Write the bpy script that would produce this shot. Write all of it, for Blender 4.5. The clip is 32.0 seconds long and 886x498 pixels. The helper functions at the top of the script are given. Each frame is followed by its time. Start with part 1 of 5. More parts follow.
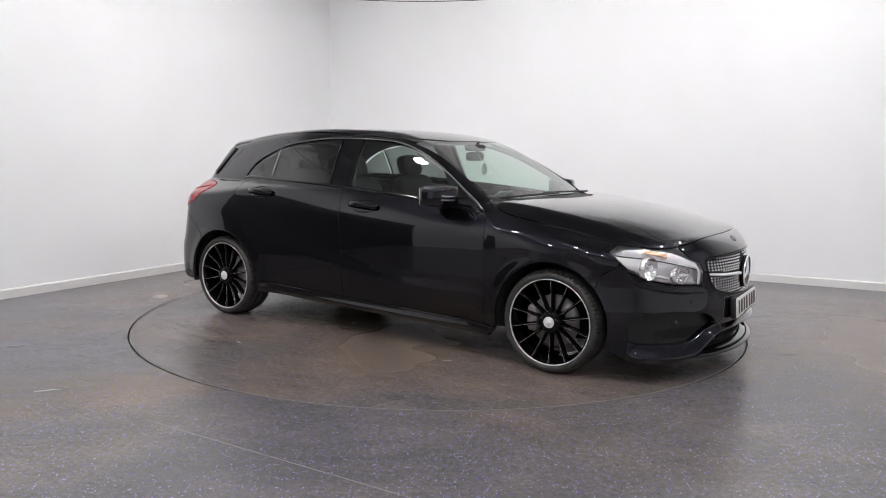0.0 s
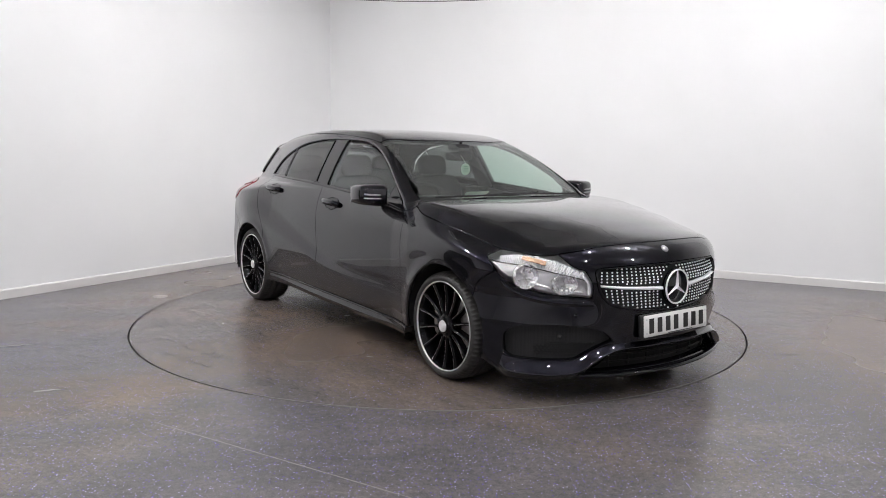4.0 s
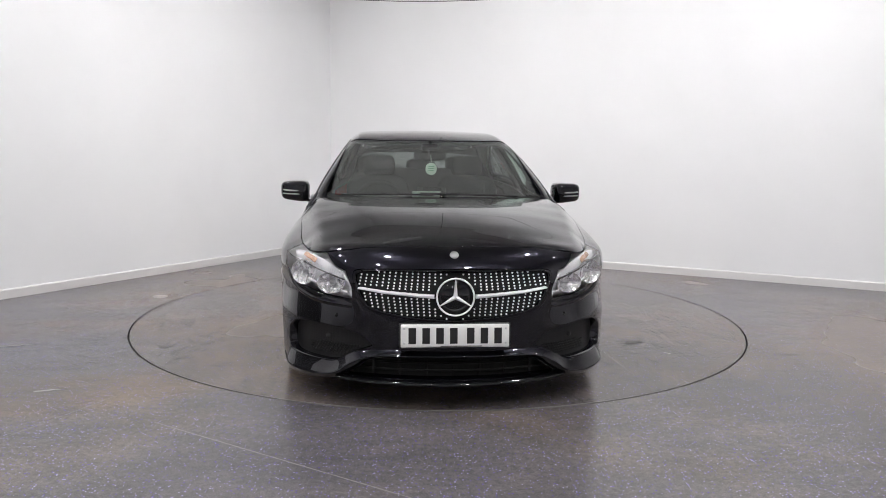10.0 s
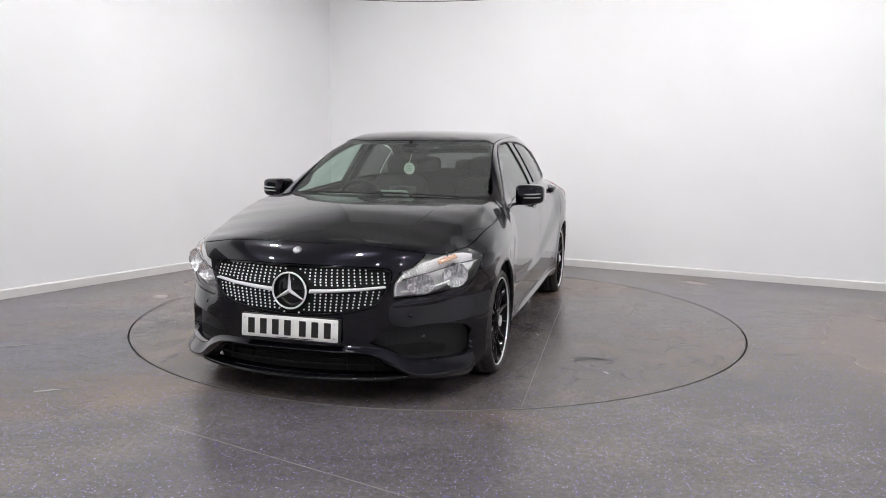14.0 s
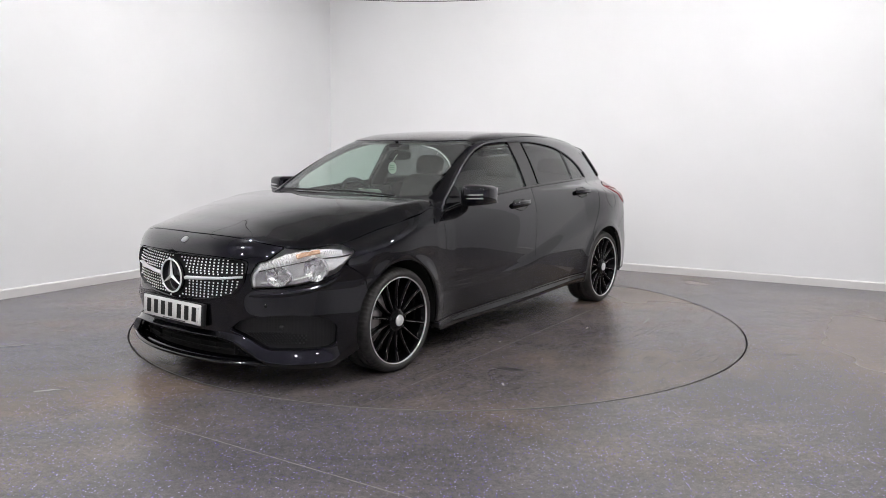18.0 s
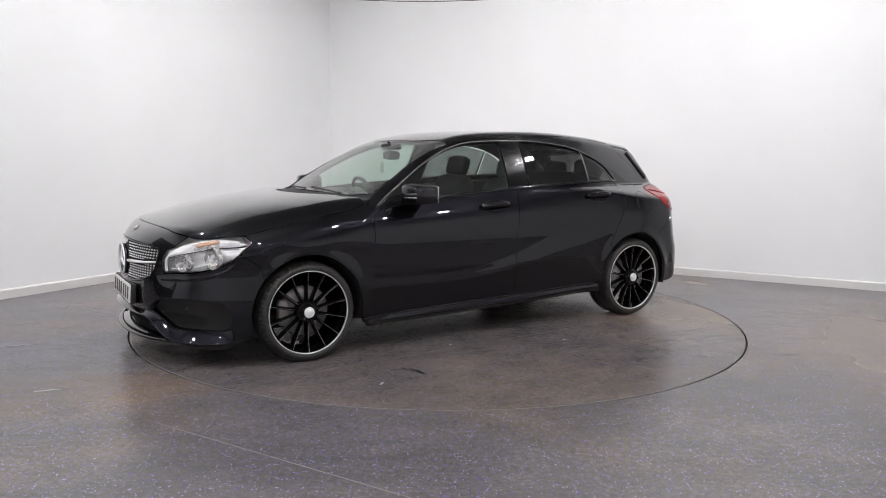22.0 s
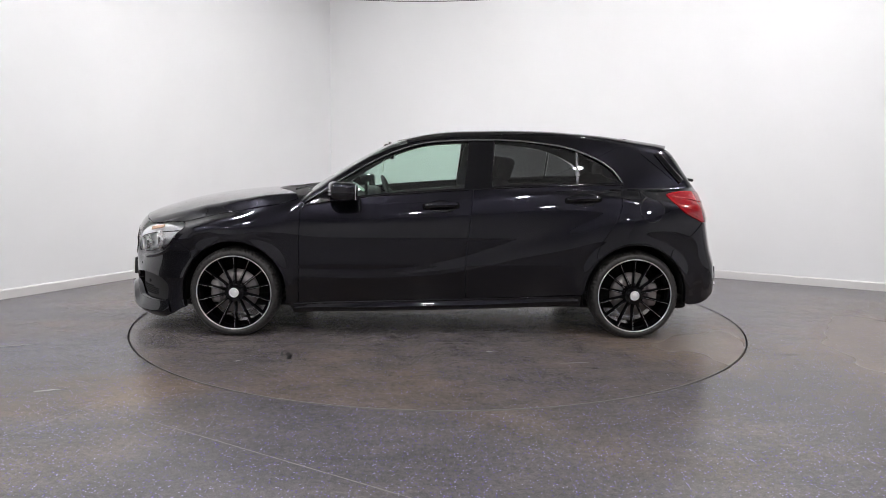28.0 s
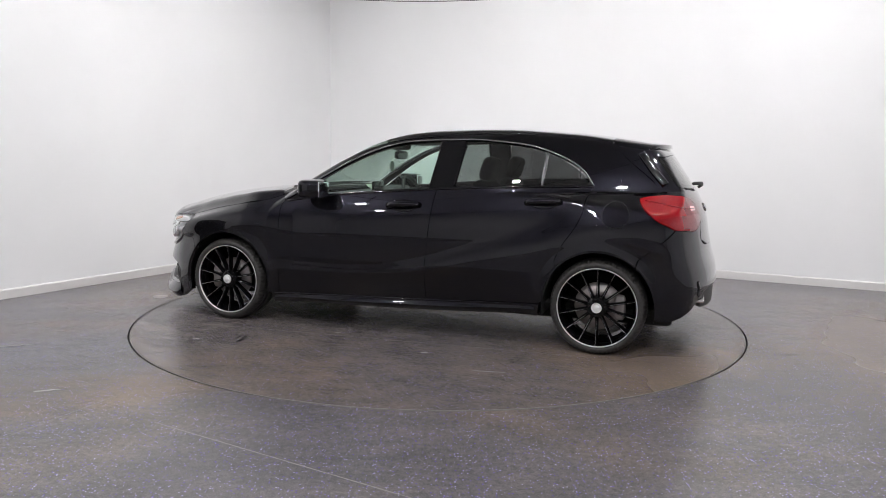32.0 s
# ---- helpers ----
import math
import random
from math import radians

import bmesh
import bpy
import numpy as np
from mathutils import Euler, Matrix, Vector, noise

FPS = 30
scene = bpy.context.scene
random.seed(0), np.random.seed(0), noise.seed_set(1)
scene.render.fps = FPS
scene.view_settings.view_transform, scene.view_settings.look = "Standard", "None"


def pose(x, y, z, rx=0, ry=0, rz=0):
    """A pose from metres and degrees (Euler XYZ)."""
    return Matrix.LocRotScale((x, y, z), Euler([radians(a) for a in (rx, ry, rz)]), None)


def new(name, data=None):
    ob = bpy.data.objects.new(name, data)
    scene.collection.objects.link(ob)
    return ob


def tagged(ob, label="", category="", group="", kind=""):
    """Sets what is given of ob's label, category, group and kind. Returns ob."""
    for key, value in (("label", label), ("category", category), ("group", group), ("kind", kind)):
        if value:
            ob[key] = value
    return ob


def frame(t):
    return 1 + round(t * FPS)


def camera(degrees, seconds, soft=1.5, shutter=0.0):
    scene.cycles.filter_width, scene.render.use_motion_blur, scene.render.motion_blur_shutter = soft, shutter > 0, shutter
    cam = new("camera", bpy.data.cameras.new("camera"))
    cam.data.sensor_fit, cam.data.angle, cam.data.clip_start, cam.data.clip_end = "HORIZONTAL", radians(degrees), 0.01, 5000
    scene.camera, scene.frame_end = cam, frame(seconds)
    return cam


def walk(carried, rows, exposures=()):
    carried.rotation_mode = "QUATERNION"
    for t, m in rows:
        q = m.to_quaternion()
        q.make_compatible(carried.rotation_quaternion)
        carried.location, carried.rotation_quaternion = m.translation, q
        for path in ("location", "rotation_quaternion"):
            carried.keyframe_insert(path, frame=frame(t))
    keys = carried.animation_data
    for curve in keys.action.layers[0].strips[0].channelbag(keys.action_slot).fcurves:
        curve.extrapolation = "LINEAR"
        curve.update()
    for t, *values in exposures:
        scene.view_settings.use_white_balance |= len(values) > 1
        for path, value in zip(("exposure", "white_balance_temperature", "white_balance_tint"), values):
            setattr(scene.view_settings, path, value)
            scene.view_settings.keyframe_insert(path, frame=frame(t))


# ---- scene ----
cam = camera(60.27, 32.0, soft=0.9)
EYE = pose(0.028, -5.834, 1.264, 90 - 7.369, 0, 0) @ pose(0, 0, 0, 0, 0, 0.742)
walk(cam, [(0, EYE), (32, EYE)])

# ---- world and exposure ----
world = bpy.data.worlds.new("world")
scene.world = world
world.use_nodes = True
world.node_tree.nodes["Background"].inputs[0].default_value = (0.5, 0.52, 0.55, 1)
world.node_tree.nodes["Background"].inputs[1].default_value = 0.05
scene.view_settings.exposure = 0.0
LAMP_POWER = 585.0


# ---- materials ----
def material(name, color, rough=0.5, metal=0.0, coat=0.0, spec=0.5):
    m = bpy.data.materials.new(name)
    m.use_nodes = True
    b = m.node_tree.nodes["Principled BSDF"]
    b.inputs["Base Color"].default_value = (*color, 1)
    b.inputs["Roughness"].default_value = rough
    b.inputs["Metallic"].default_value = metal
    b.inputs["Coat Weight"].default_value = coat
    b.inputs["Coat Roughness"].default_value = 0.02
    b.inputs["Specular IOR Level"].default_value = spec
    return m


def nodes_of(m):
    return m.node_tree.nodes, m.node_tree.links, m.node_tree.nodes["Principled BSDF"]


def noise_node(m, scale, detail=4.0, rough=0.55, stretch=(1, 1, 1)):
    n, l, b = nodes_of(m)
    c = n.new("ShaderNodeTexCoord")
    s = n.new("ShaderNodeMapping")
    s.inputs["Scale"].default_value = stretch
    t = n.new("ShaderNodeTexNoise")
    t.inputs["Scale"].default_value = scale
    t.inputs["Detail"].default_value = detail
    t.inputs["Roughness"].default_value = rough
    l.new(c.outputs["Object"], s.inputs[0])
    l.new(s.outputs[0], t.inputs["Vector"])
    return t


def ramp_node(m, source, stops):
    n, l, b = nodes_of(m)
    r = n.new("ShaderNodeValToRGB")
    while len(r.color_ramp.elements) < len(stops):
        r.color_ramp.elements.new(0.5)
    for e, (at, col) in zip(r.color_ramp.elements, stops):
        e.position, e.color = at, (*col, 1)
    l.new(source, r.inputs[0])
    return r


def bump(m, source, strength, distance=0.01):
    n, l, b = nodes_of(m)
    u = n.new("ShaderNodeBump")
    u.inputs["Strength"].default_value = strength
    u.inputs["Distance"].default_value = distance
    l.new(source, u.inputs["Height"])
    l.new(u.outputs[0], b.inputs["Normal"])
    return u


def mix_color(m, fac, a, b2, kind="MIX"):
    n, l, b = nodes_of(m)
    x = n.new("ShaderNodeMix")
    x.data_type, x.blend_type = "RGBA", kind
    for socket, v in ((x.inputs[0], fac), (x.inputs[6], a), (x.inputs[7], b2)):
        if isinstance(v, bpy.types.NodeSocket):
            l.new(v, socket)
        elif isinstance(v, tuple):
            socket.default_value = (*v, 1)
        else:
            socket.default_value = v
    return x.outputs[2]


def glass_material(name, tint, rough=0.0, haze=0.0):
    """A thin pane: tinted and clear, with a mirror's gloss that grows at grazing angles."""
    m = bpy.data.materials.new(name)
    m.use_nodes = True
    n, l = m.node_tree.nodes, m.node_tree.links
    n.remove(n["Principled BSDF"])
    t, g, f, x = (n.new(k) for k in ("ShaderNodeBsdfTransparent", "ShaderNodeBsdfGlossy", "ShaderNodeLayerWeight", "ShaderNodeMixShader"))
    power, scale = n.new("ShaderNodeMath"), n.new("ShaderNodeMath")
    power.operation, scale.operation = "POWER", "MULTIPLY_ADD"
    power.inputs[1].default_value, scale.inputs[1].default_value, scale.inputs[2].default_value = 5.0, 0.93, 0.07
    t.inputs[0].default_value = (*tint, 1)
    g.inputs[0].default_value = (1, 1, 1, 1)
    g.inputs["Roughness"].default_value = rough
    f.inputs[0].default_value = 0.5
    l.new(f.outputs["Facing"], power.inputs[0])
    l.new(power.outputs[0], scale.inputs[0])
    l.new(scale.outputs[0], x.inputs[0])
    l.new(t.outputs[0], x.inputs[1])
    l.new(g.outputs[0], x.inputs[2])
    # A diffuse share paints pale haze into the pane, lifting the dark glass.
    haze_bsdf, over = n.new("ShaderNodeBsdfDiffuse"), n.new("ShaderNodeMixShader")
    haze_bsdf.inputs[0].default_value = (0.70, 0.72, 0.70, 1)
    over.inputs[0].default_value = haze
    l.new(x.outputs[0], over.inputs[1])
    l.new(haze_bsdf.outputs[0], over.inputs[2])
    l.new(over.outputs[0], n["Material Output"].inputs[0])
    return m


def floor_material(name, worn, stains=()):
    """Dark speckled safety vinyl with soft stains and brown tyre dirt."""
    m = material(name, (0.07, 0.065, 0.065), 0.27, 0, 0, 0.36)
    n, l, b = nodes_of(m)
    big = noise_node(m, 0.45, 3, 0.5)
    mid = noise_node(m, 2.1, 5, 0.6, (1, 1.25, 1))
    smear = noise_node(m, 6.5, 5, 0.65, (0.8, 1.5, 1))
    fine = noise_node(m, 190, 2, 0.5)
    grit = noise_node(m, 38, 4, 0.7)
    base = ramp_node(m, big.outputs[0], ((0.36, (0.108, 0.104, 0.107)), (0.48, (0.117, 0.111, 0.109)), (0.64, (0.158, 0.132, 0.107))))
    stain = ramp_node(m, mid.outputs[0], ((0.30, (0.74, 0.73, 0.74)), (0.48, (0.94, 0.92, 0.91)), (0.70, (1.26, 1.19, 1.14))))
    col = mix_color(m, worn, base.outputs[0], stain.outputs[0], "MULTIPLY")
    streak = ramp_node(m, smear.outputs[0], ((0.32, (0.80, 0.80, 0.81)), (0.50, (1, 1, 1)), (0.70, (1.17, 1.15, 1.12))))
    col = mix_color(m, worn, col, streak.outputs[0], "MULTIPLY")
    dirt = ramp_node(m, grit.outputs[0], ((0.35, (0.72, 0.72, 0.74)), (0.65, (1.24, 1.23, 1.22))))
    col = mix_color(m, 0.8, col, dirt.outputs[0], "MULTIPLY")
    grain = ramp_node(m, fine.outputs[0], ((0.35, (0.58, 0.58, 0.63)), (0.65, (1.36, 1.36, 1.39))))
    col = mix_color(m, 0.8, col, grain.outputs[0], "MULTIPLY")
    c = n.new("ShaderNodeTexCoord")
    for scale, size, share, tones in ((66, 0.24, 0.45, ((0.09, 0.06, 0.28), (0.28, 0.25, 0.50))), (58, 0.14, 0.70, ((0.33, 0.29, 0.62), (0.60, 0.56, 0.84)))):
        v = n.new("ShaderNodeTexVoronoi")
        v.inputs["Scale"].default_value = scale
        l.new(c.outputs["Object"], v.inputs["Vector"])
        dot, some, both_ = n.new("ShaderNodeMath"), n.new("ShaderNodeMath"), n.new("ShaderNodeMath")
        dot.operation, some.operation, both_.operation = "LESS_THAN", "GREATER_THAN", "MULTIPLY"
        dot.inputs[1].default_value = size
        some.inputs[1].default_value = share + 0.22 * (worn > 0.7)
        l.new(v.outputs["Distance"], dot.inputs[0])
        sep = n.new("ShaderNodeSeparateColor")
        l.new(v.outputs["Color"], sep.inputs[0])
        l.new(sep.outputs[0], some.inputs[0])
        l.new(dot.outputs[0], both_.inputs[0])
        l.new(some.outputs[0], both_.inputs[1])
        hue = ramp_node(m, sep.outputs[1], ((0.3, tones[0]), (0.7, tones[1])))
        col = mix_color(m, both_.outputs[0], col, hue.outputs[0])
    for centre, size, turn, tint in stains:
        place, spot, lump = n.new("ShaderNodeMapping"), n.new("ShaderNodeTexGradient"), n.new("ShaderNodeMath")
        place.vector_type, spot.gradient_type, lump.operation = "TEXTURE", "SPHERICAL", "MULTIPLY"
        place.inputs["Location"].default_value = (*centre, 0)
        place.inputs["Rotation"].default_value = (0, 0, radians(turn))
        place.inputs["Scale"].default_value = (*size, 1)
        l.new(c.outputs["Object"], place.inputs["Vector"])
        l.new(place.outputs[0], spot.inputs[0])
        edge = ramp_node(m, spot.outputs["Fac"], ((0.0, (0, 0, 0)), (0.45, (1, 1, 1))))
        broken = ramp_node(m, mid.outputs[0], ((0.30, (0.45,) * 3), (0.60, (1, 1, 1))))
        l.new(edge.outputs[0], lump.inputs[0])
        l.new(broken.outputs[0], lump.inputs[1])
        col = mix_color(m, lump.outputs[0], col, tint, "MULTIPLY")
    l.new(col, b.inputs["Base Color"])
    ro = ramp_node(m, big.outputs[0], ((0.32, (0.24,) * 3), (0.68, (0.28,) * 3)))
    l.new(ro.outputs[0], b.inputs["Roughness"])
    return m


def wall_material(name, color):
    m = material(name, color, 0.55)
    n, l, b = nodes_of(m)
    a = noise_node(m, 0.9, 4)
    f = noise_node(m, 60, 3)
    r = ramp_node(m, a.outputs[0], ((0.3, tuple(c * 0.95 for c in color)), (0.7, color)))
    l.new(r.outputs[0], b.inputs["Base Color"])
    bump(m, f.outputs[0], 0.05, 0.002)
    return m


def paint_material():
    """Blue-black metallic paint under a clear coat."""
    m = material("black_metallic_car_paint", (0.02, 0.02, 0.028), 0.27, 0.9, 1.0, 0.3)
    n, l, b = nodes_of(m)
    f = noise_node(m, 900, 1)
    r = ramp_node(m, f.outputs[0], ((0.40, (0.003, 0.003, 0.0048)), (0.70, (0.0115, 0.0112, 0.0190))))
    l.new(r.outputs[0], b.inputs["Base Color"])
    b.inputs["Coat Roughness"].default_value = 0.012
    b.inputs["Coat IOR"].default_value = 1.52
    return m


def tyre_material():
    m = material("tyre_rubber", (0.03, 0.029, 0.028), 0.55)
    n, l, b = nodes_of(m)
    f = noise_node(m, 60, 4)
    r = ramp_node(m, f.outputs[0], ((0.3, (0.020, 0.019, 0.019)), (0.75, (0.042, 0.040, 0.038))))
    l.new(r.outputs[0], b.inputs["Base Color"])
    bump(m, f.outputs[0], 0.2, 0.003)
    return m


def mesh_material():
    """Black honeycomb mesh insert."""
    m = material("honeycomb_plastic", (0.012, 0.012, 0.013), 0.5)
    n, l, b = nodes_of(m)
    c = n.new("ShaderNodeTexCoord")
    v = n.new("ShaderNodeTexVoronoi")
    v.feature = "DISTANCE_TO_EDGE"
    v.inputs["Scale"].default_value = 75
    v.inputs["Randomness"].default_value = 0.25
    l.new(c.outputs["Object"], v.inputs["Vector"])
    r = ramp_node(m, v.outputs[0], ((0.10, (0.010, 0.010, 0.011)), (0.16, (0.002, 0.002, 0.002))))
    l.new(r.outputs[0], b.inputs["Base Color"])
    bump(m, v.outputs[0], -0.8, 0.006)
    return m


def facet_material(name, color, rough, metal, scale):
    """Bright lamp metal broken into small facets."""
    m = material(name, color, rough, metal)
    n, l, b = nodes_of(m)
    c, v = n.new("ShaderNodeTexCoord"), n.new("ShaderNodeTexVoronoi")
    v.inputs["Scale"].default_value = scale
    l.new(c.outputs["Object"], v.inputs["Vector"])
    bump(m, v.outputs["Distance"], 0.55, 0.012)
    return m


PAINT = paint_material()
GLOSS = material("gloss_black_plastic", (0.003, 0.003, 0.004), 0.12, 0, 0.6, 0.25)
MATT = material("matt_black_plastic", (0.014, 0.014, 0.015), 0.55)
VOID = material("underbody_black", (0.006, 0.006, 0.006), 0.9)
CHROME = material("chrome", (0.86, 0.86, 0.87), 0.08, 1.0)
SILVER = material("satin_silver", (0.62, 0.62, 0.63), 0.28, 1.0)
TRIM = material("window_trim_grey", (0.16, 0.16, 0.17), 0.25, 0.5)
SPOKE = material("gloss_black_alloy", (0.002, 0.002, 0.0025), 0.12, 0.0, 0.3, 0.12)
LIP = material("polished_rim_lip", (0.80, 0.80, 0.80), 0.38, 0.55)
DISC = material("brake_disc_steel", (0.34, 0.32, 0.31), 0.42, 0.7)
RUBBER = tyre_material()
MESH = mesh_material()
GLASS = glass_material("green_tinted_glass", (0.76, 0.90, 0.83), haze=0.012)
SCREEN_GLASS = glass_material("windscreen_glass", (0.66, 0.76, 0.71), haze=0.075)
PRIVACY = glass_material("privacy_glass", (0.24, 0.25, 0.25), haze=0.012)
LENS = glass_material("clear_lens", (0.98, 0.98, 0.985))
REFLECTOR = material("lamp_reflector", (0.96, 0.96, 0.97), 0.20, 0.9)
HOUSING = material("lamp_housing_grey", (0.93, 0.93, 0.94), 0.4, 0.0)
STAR = material("bright_silver", (0.88, 0.88, 0.89), 0.28, 0.35)
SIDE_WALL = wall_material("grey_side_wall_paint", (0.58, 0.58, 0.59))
DIM_WALL = wall_material("pale_wall_paint", (0.80, 0.80, 0.83))
DARK_WALL = wall_material("dark_wall_cladding", (0.05, 0.05, 0.052))
PIN = material("bright_pin", (0.96, 0.96, 0.97), 0.25, 0.0)
EDGE = material("turntable_edge_metal", (0.10, 0.095, 0.09), 0.5, 0.2)
SEAM = material("floor_seam", (0.112, 0.103, 0.098), 0.45)
SCUFF = material("pale_scuff", (0.18, 0.172, 0.165), 0.45)
SMUDGE = material("rubber_smudge", (0.042, 0.039, 0.039), 0.4)
AMBER = facet_material("amber_lens", (0.80, 0.52, 0.36), 0.2, 0.4, 60)
RED = material("red_tail_lens", (0.27, 0.002, 0.006), 0.08, 0, 0.6)
RED_DARK = material("dark_red_tail_lens", (0.24, 0.003, 0.008), 0.14, 0, 1.0)
CLEAR_RED = material("pale_lamp_lens", (0.80, 0.60, 0.58), 0.15)
PLATE = material("plate_white", (0.78, 0.78, 0.76), 0.35)
INK = material("plate_black", (0.012, 0.012, 0.012), 0.4)
FABRIC = material("black_seat_fabric", (0.045, 0.045, 0.047), 0.85)
CABIN = material("dark_cabin_plastic", (0.06, 0.06, 0.062), 0.6)
LINING = material("grey_headlining", (0.35, 0.35, 0.34), 0.9)
TAG = material("tag_white", (0.72, 0.80, 0.70), 0.6)
TAG_INK = material("tag_green", (0.25, 0.45, 0.30), 0.6)
WALL = wall_material("white_wall_paint", (0.83, 0.835, 0.84))
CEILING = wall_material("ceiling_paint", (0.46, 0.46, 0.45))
SKIRT = material("white_gloss_skirting", (0.66, 0.65, 0.64), 0.35)
FLOOR = floor_material("speckled_vinyl", 0.6, (((-1.95, -2.08), (1.25, .42), 28, (1.15, 1.03, .90)), ((-2.85, -.65), (1.1, .28), 19, (1.15, 1.03, .90)), ((-2.5, -1.28), (1.0, .35), 24, (.95, 1.0, 1.06))))
TABLE = floor_material("turntable_vinyl", 0.75, (((-.4, .3), (4.0, 3.4), 20, (1.06, 1.0, .94)),))
GROOVE = material("groove_black", (0.006, 0.006, 0.006), 0.8)
CABLE = material("black_cable", (0.02, 0.02, 0.02), 0.5)
LAMP_FRAME = material("white_lamp_frame", (0.7, 0.7, 0.7), 0.4)
GLOW = bpy.data.materials.new("lamp_glow")
GLOW.use_nodes = True
GLOW.node_tree.nodes["Principled BSDF"].inputs["Emission Color"].default_value = (1.0, 0.98, 0.99, 1)
GLOW.node_tree.nodes["Principled BSDF"].inputs["Emission Strength"].default_value = LAMP_POWER


# ---- mesh helpers ----
def part(name, bm, mat, parent=None, label="", smooth=True):
    me = bpy.data.meshes.new(name)
    bm.normal_update()
    bm.to_mesh(me)
    bm.free()
    me.materials.append(mat)
    if smooth:
        me.shade_smooth()
    ob = new(name, me)
    ob.parent = parent
    return tagged(ob, label)


def part_data(name, verts, faces, mat, parent=None, label="", normals=None, smooth=True):
    me = bpy.data.meshes.new(name)
    me.from_pydata([tuple(v) for v in verts], [], [tuple(f) for f in faces])
    me.materials.append(mat)
    if smooth:
        me.shade_smooth()
    if normals is not None:
        me.normals_split_custom_set_from_vertices([tuple(n) for n in normals])
    ob = new(name, me)
    ob.parent = parent
    return tagged(ob, label)


def box_bm(size, at=(0, 0, 0), bevel=0.01, seg=2, m=None):
    bm = bmesh.new()
    bmesh.ops.create_cube(bm, size=1.0)
    bmesh.ops.scale(bm, vec=size, verts=bm.verts)
    if bevel:
        bmesh.ops.bevel(bm, geom=bm.edges[:], offset=bevel, segments=seg, profile=0.5, affect="EDGES")
    bmesh.ops.transform(bm, matrix=Matrix.Translation(at) @ (m or Matrix()), verts=bm.verts)
    return bm


def lathe(profile, n=64, axis="y"):
    """Turned ring or solid: profile of (radius, along) points, closed round the axis."""
    v, f = [], []
    k = len(profile)
    for i in range(n):
        a = 2 * math.pi * i / n
        for r, h in profile:
            v.append((r * math.cos(a), h, r * math.sin(a)) if axis == "y" else (r * math.cos(a), r * math.sin(a), h))
    for i in range(n):
        for j in range(k - 1):
            a, b = i * k + j, ((i + 1) % n) * k + j
            f.append((a, b, b + 1, a + 1))
    bm = bmesh.new()
    vs = [bm.verts.new(p) for p in v]
    for q in f:
        bm.faces.new([vs[i] for i in q])
    bmesh.ops.remove_doubles(bm, verts=bm.verts, dist=1e-6)
    bmesh.ops.recalc_face_normals(bm, faces=bm.faces)
    return bm


def tube_bm(points, radius, n=10, flat=1.0):
    """Round bar along points."""
    bm = bmesh.new()
    pts = [Vector(p) for p in points]
    rings = []
    for i, p in enumerate(pts):
        d = (pts[min(i + 1, len(pts) - 1)] - pts[max(i - 1, 0)]).normalized()
        side = d.cross(Vector((0, 0, 1)))
        side = side.normalized() if side.length > 1e-4 else Vector((1, 0, 0))
        up = side.cross(d)
        rings.append([bm.verts.new(p + side * radius * math.cos(2 * math.pi * k / n) + up * radius * flat * math.sin(2 * math.pi * k / n)) for k in range(n)])
    for a, b in zip(rings, rings[1:]):
        for k in range(n):
            bm.faces.new((a[k], a[(k + 1) % n], b[(k + 1) % n], b[k]))
    bm.faces.new(rings[0][::-1])
    bm.faces.new(rings[-1])
    bmesh.ops.recalc_face_normals(bm, faces=bm.faces)
    return bm


def super_bm(size, e=0.5, n=24):
    bm = bmesh.new()
    bmesh.ops.create_uvsphere(bm, u_segments=n, v_segments=n // 2 + 2, radius=1)
    for v in bm.verts:
        v.co = Vector([math.copysign(abs(c) ** e, c) * k / 2 for c, k in zip(v.co, size)])
    return bm


# ---- room ----
CORNER, LEFT, RIGHT, BEHIND = Vector((-1.429, 4.056)), Vector((-8.50, -8.03)), Vector((8.42, -0.85)), Vector((3.2, -12.0))
CEIL = 4.7


def wall(name, a, b, mat, label, low=-0.05, high=CEIL + 0.1):
    d = (b - a).normalized()
    out = Vector((-d.y, d.x))
    if out.dot((a + b) / 2 - Vector((0, -4))) < 0:
        out = -out
    bm = bmesh.new()
    pts = [a - d * 0.2, b + d * 0.2, b + d * 0.2 + out * 0.2, a - d * 0.2 + out * 0.2]
    pts[0], pts[1] = a, b
    lo = [bm.verts.new((p.x, p.y, low)) for p in pts]
    hi = [bm.verts.new((p.x, p.y, high)) for p in pts]
    for i in range(4):
        bm.faces.new((lo[i], lo[(i + 1) % 4], hi[(i + 1) % 4], hi[i]))
    bm.faces.new(hi)
    bm.faces.new(lo[::-1])
    bmesh.ops.recalc_face_normals(bm, faces=bm.faces)
    return tagged(part(name, bm, mat, None, label, smooth=False), kind="structure")


TURN, BAY = LEFT.lerp(CORNER, 0.60), LEFT.lerp(CORNER, 0.40)
wall("wall_left", TURN, CORNER, WALL, "plain white painted studio wall")
# Unseen low dark stretch, added so the car's doors mirror something dark.
wall("wall_side", BAY, TURN, DARK_WALL, "unseen dark stretch of wall added for the dark reflection in the car doors", high=2.1)
wall("wall_side_upper", BAY, TURN, WALL, "plain white painted wall over the dark stretch", low=2.1)
wall("wall_left_end", LEFT, BAY, DIM_WALL, "plain pale painted wall beyond the dark stretch")
TURN_R = CORNER.lerp(RIGHT, 0.59)
wall("wall_back", CORNER, TURN_R, WALL, "plain white painted studio wall")
# Unseen wall end, its weaker light put into a greyer colour for the doors' reflections.
wall("wall_back_side", TURN_R, RIGHT, SIDE_WALL, "unseen end of the studio wall, greyed to look dimmer in the car's reflections")
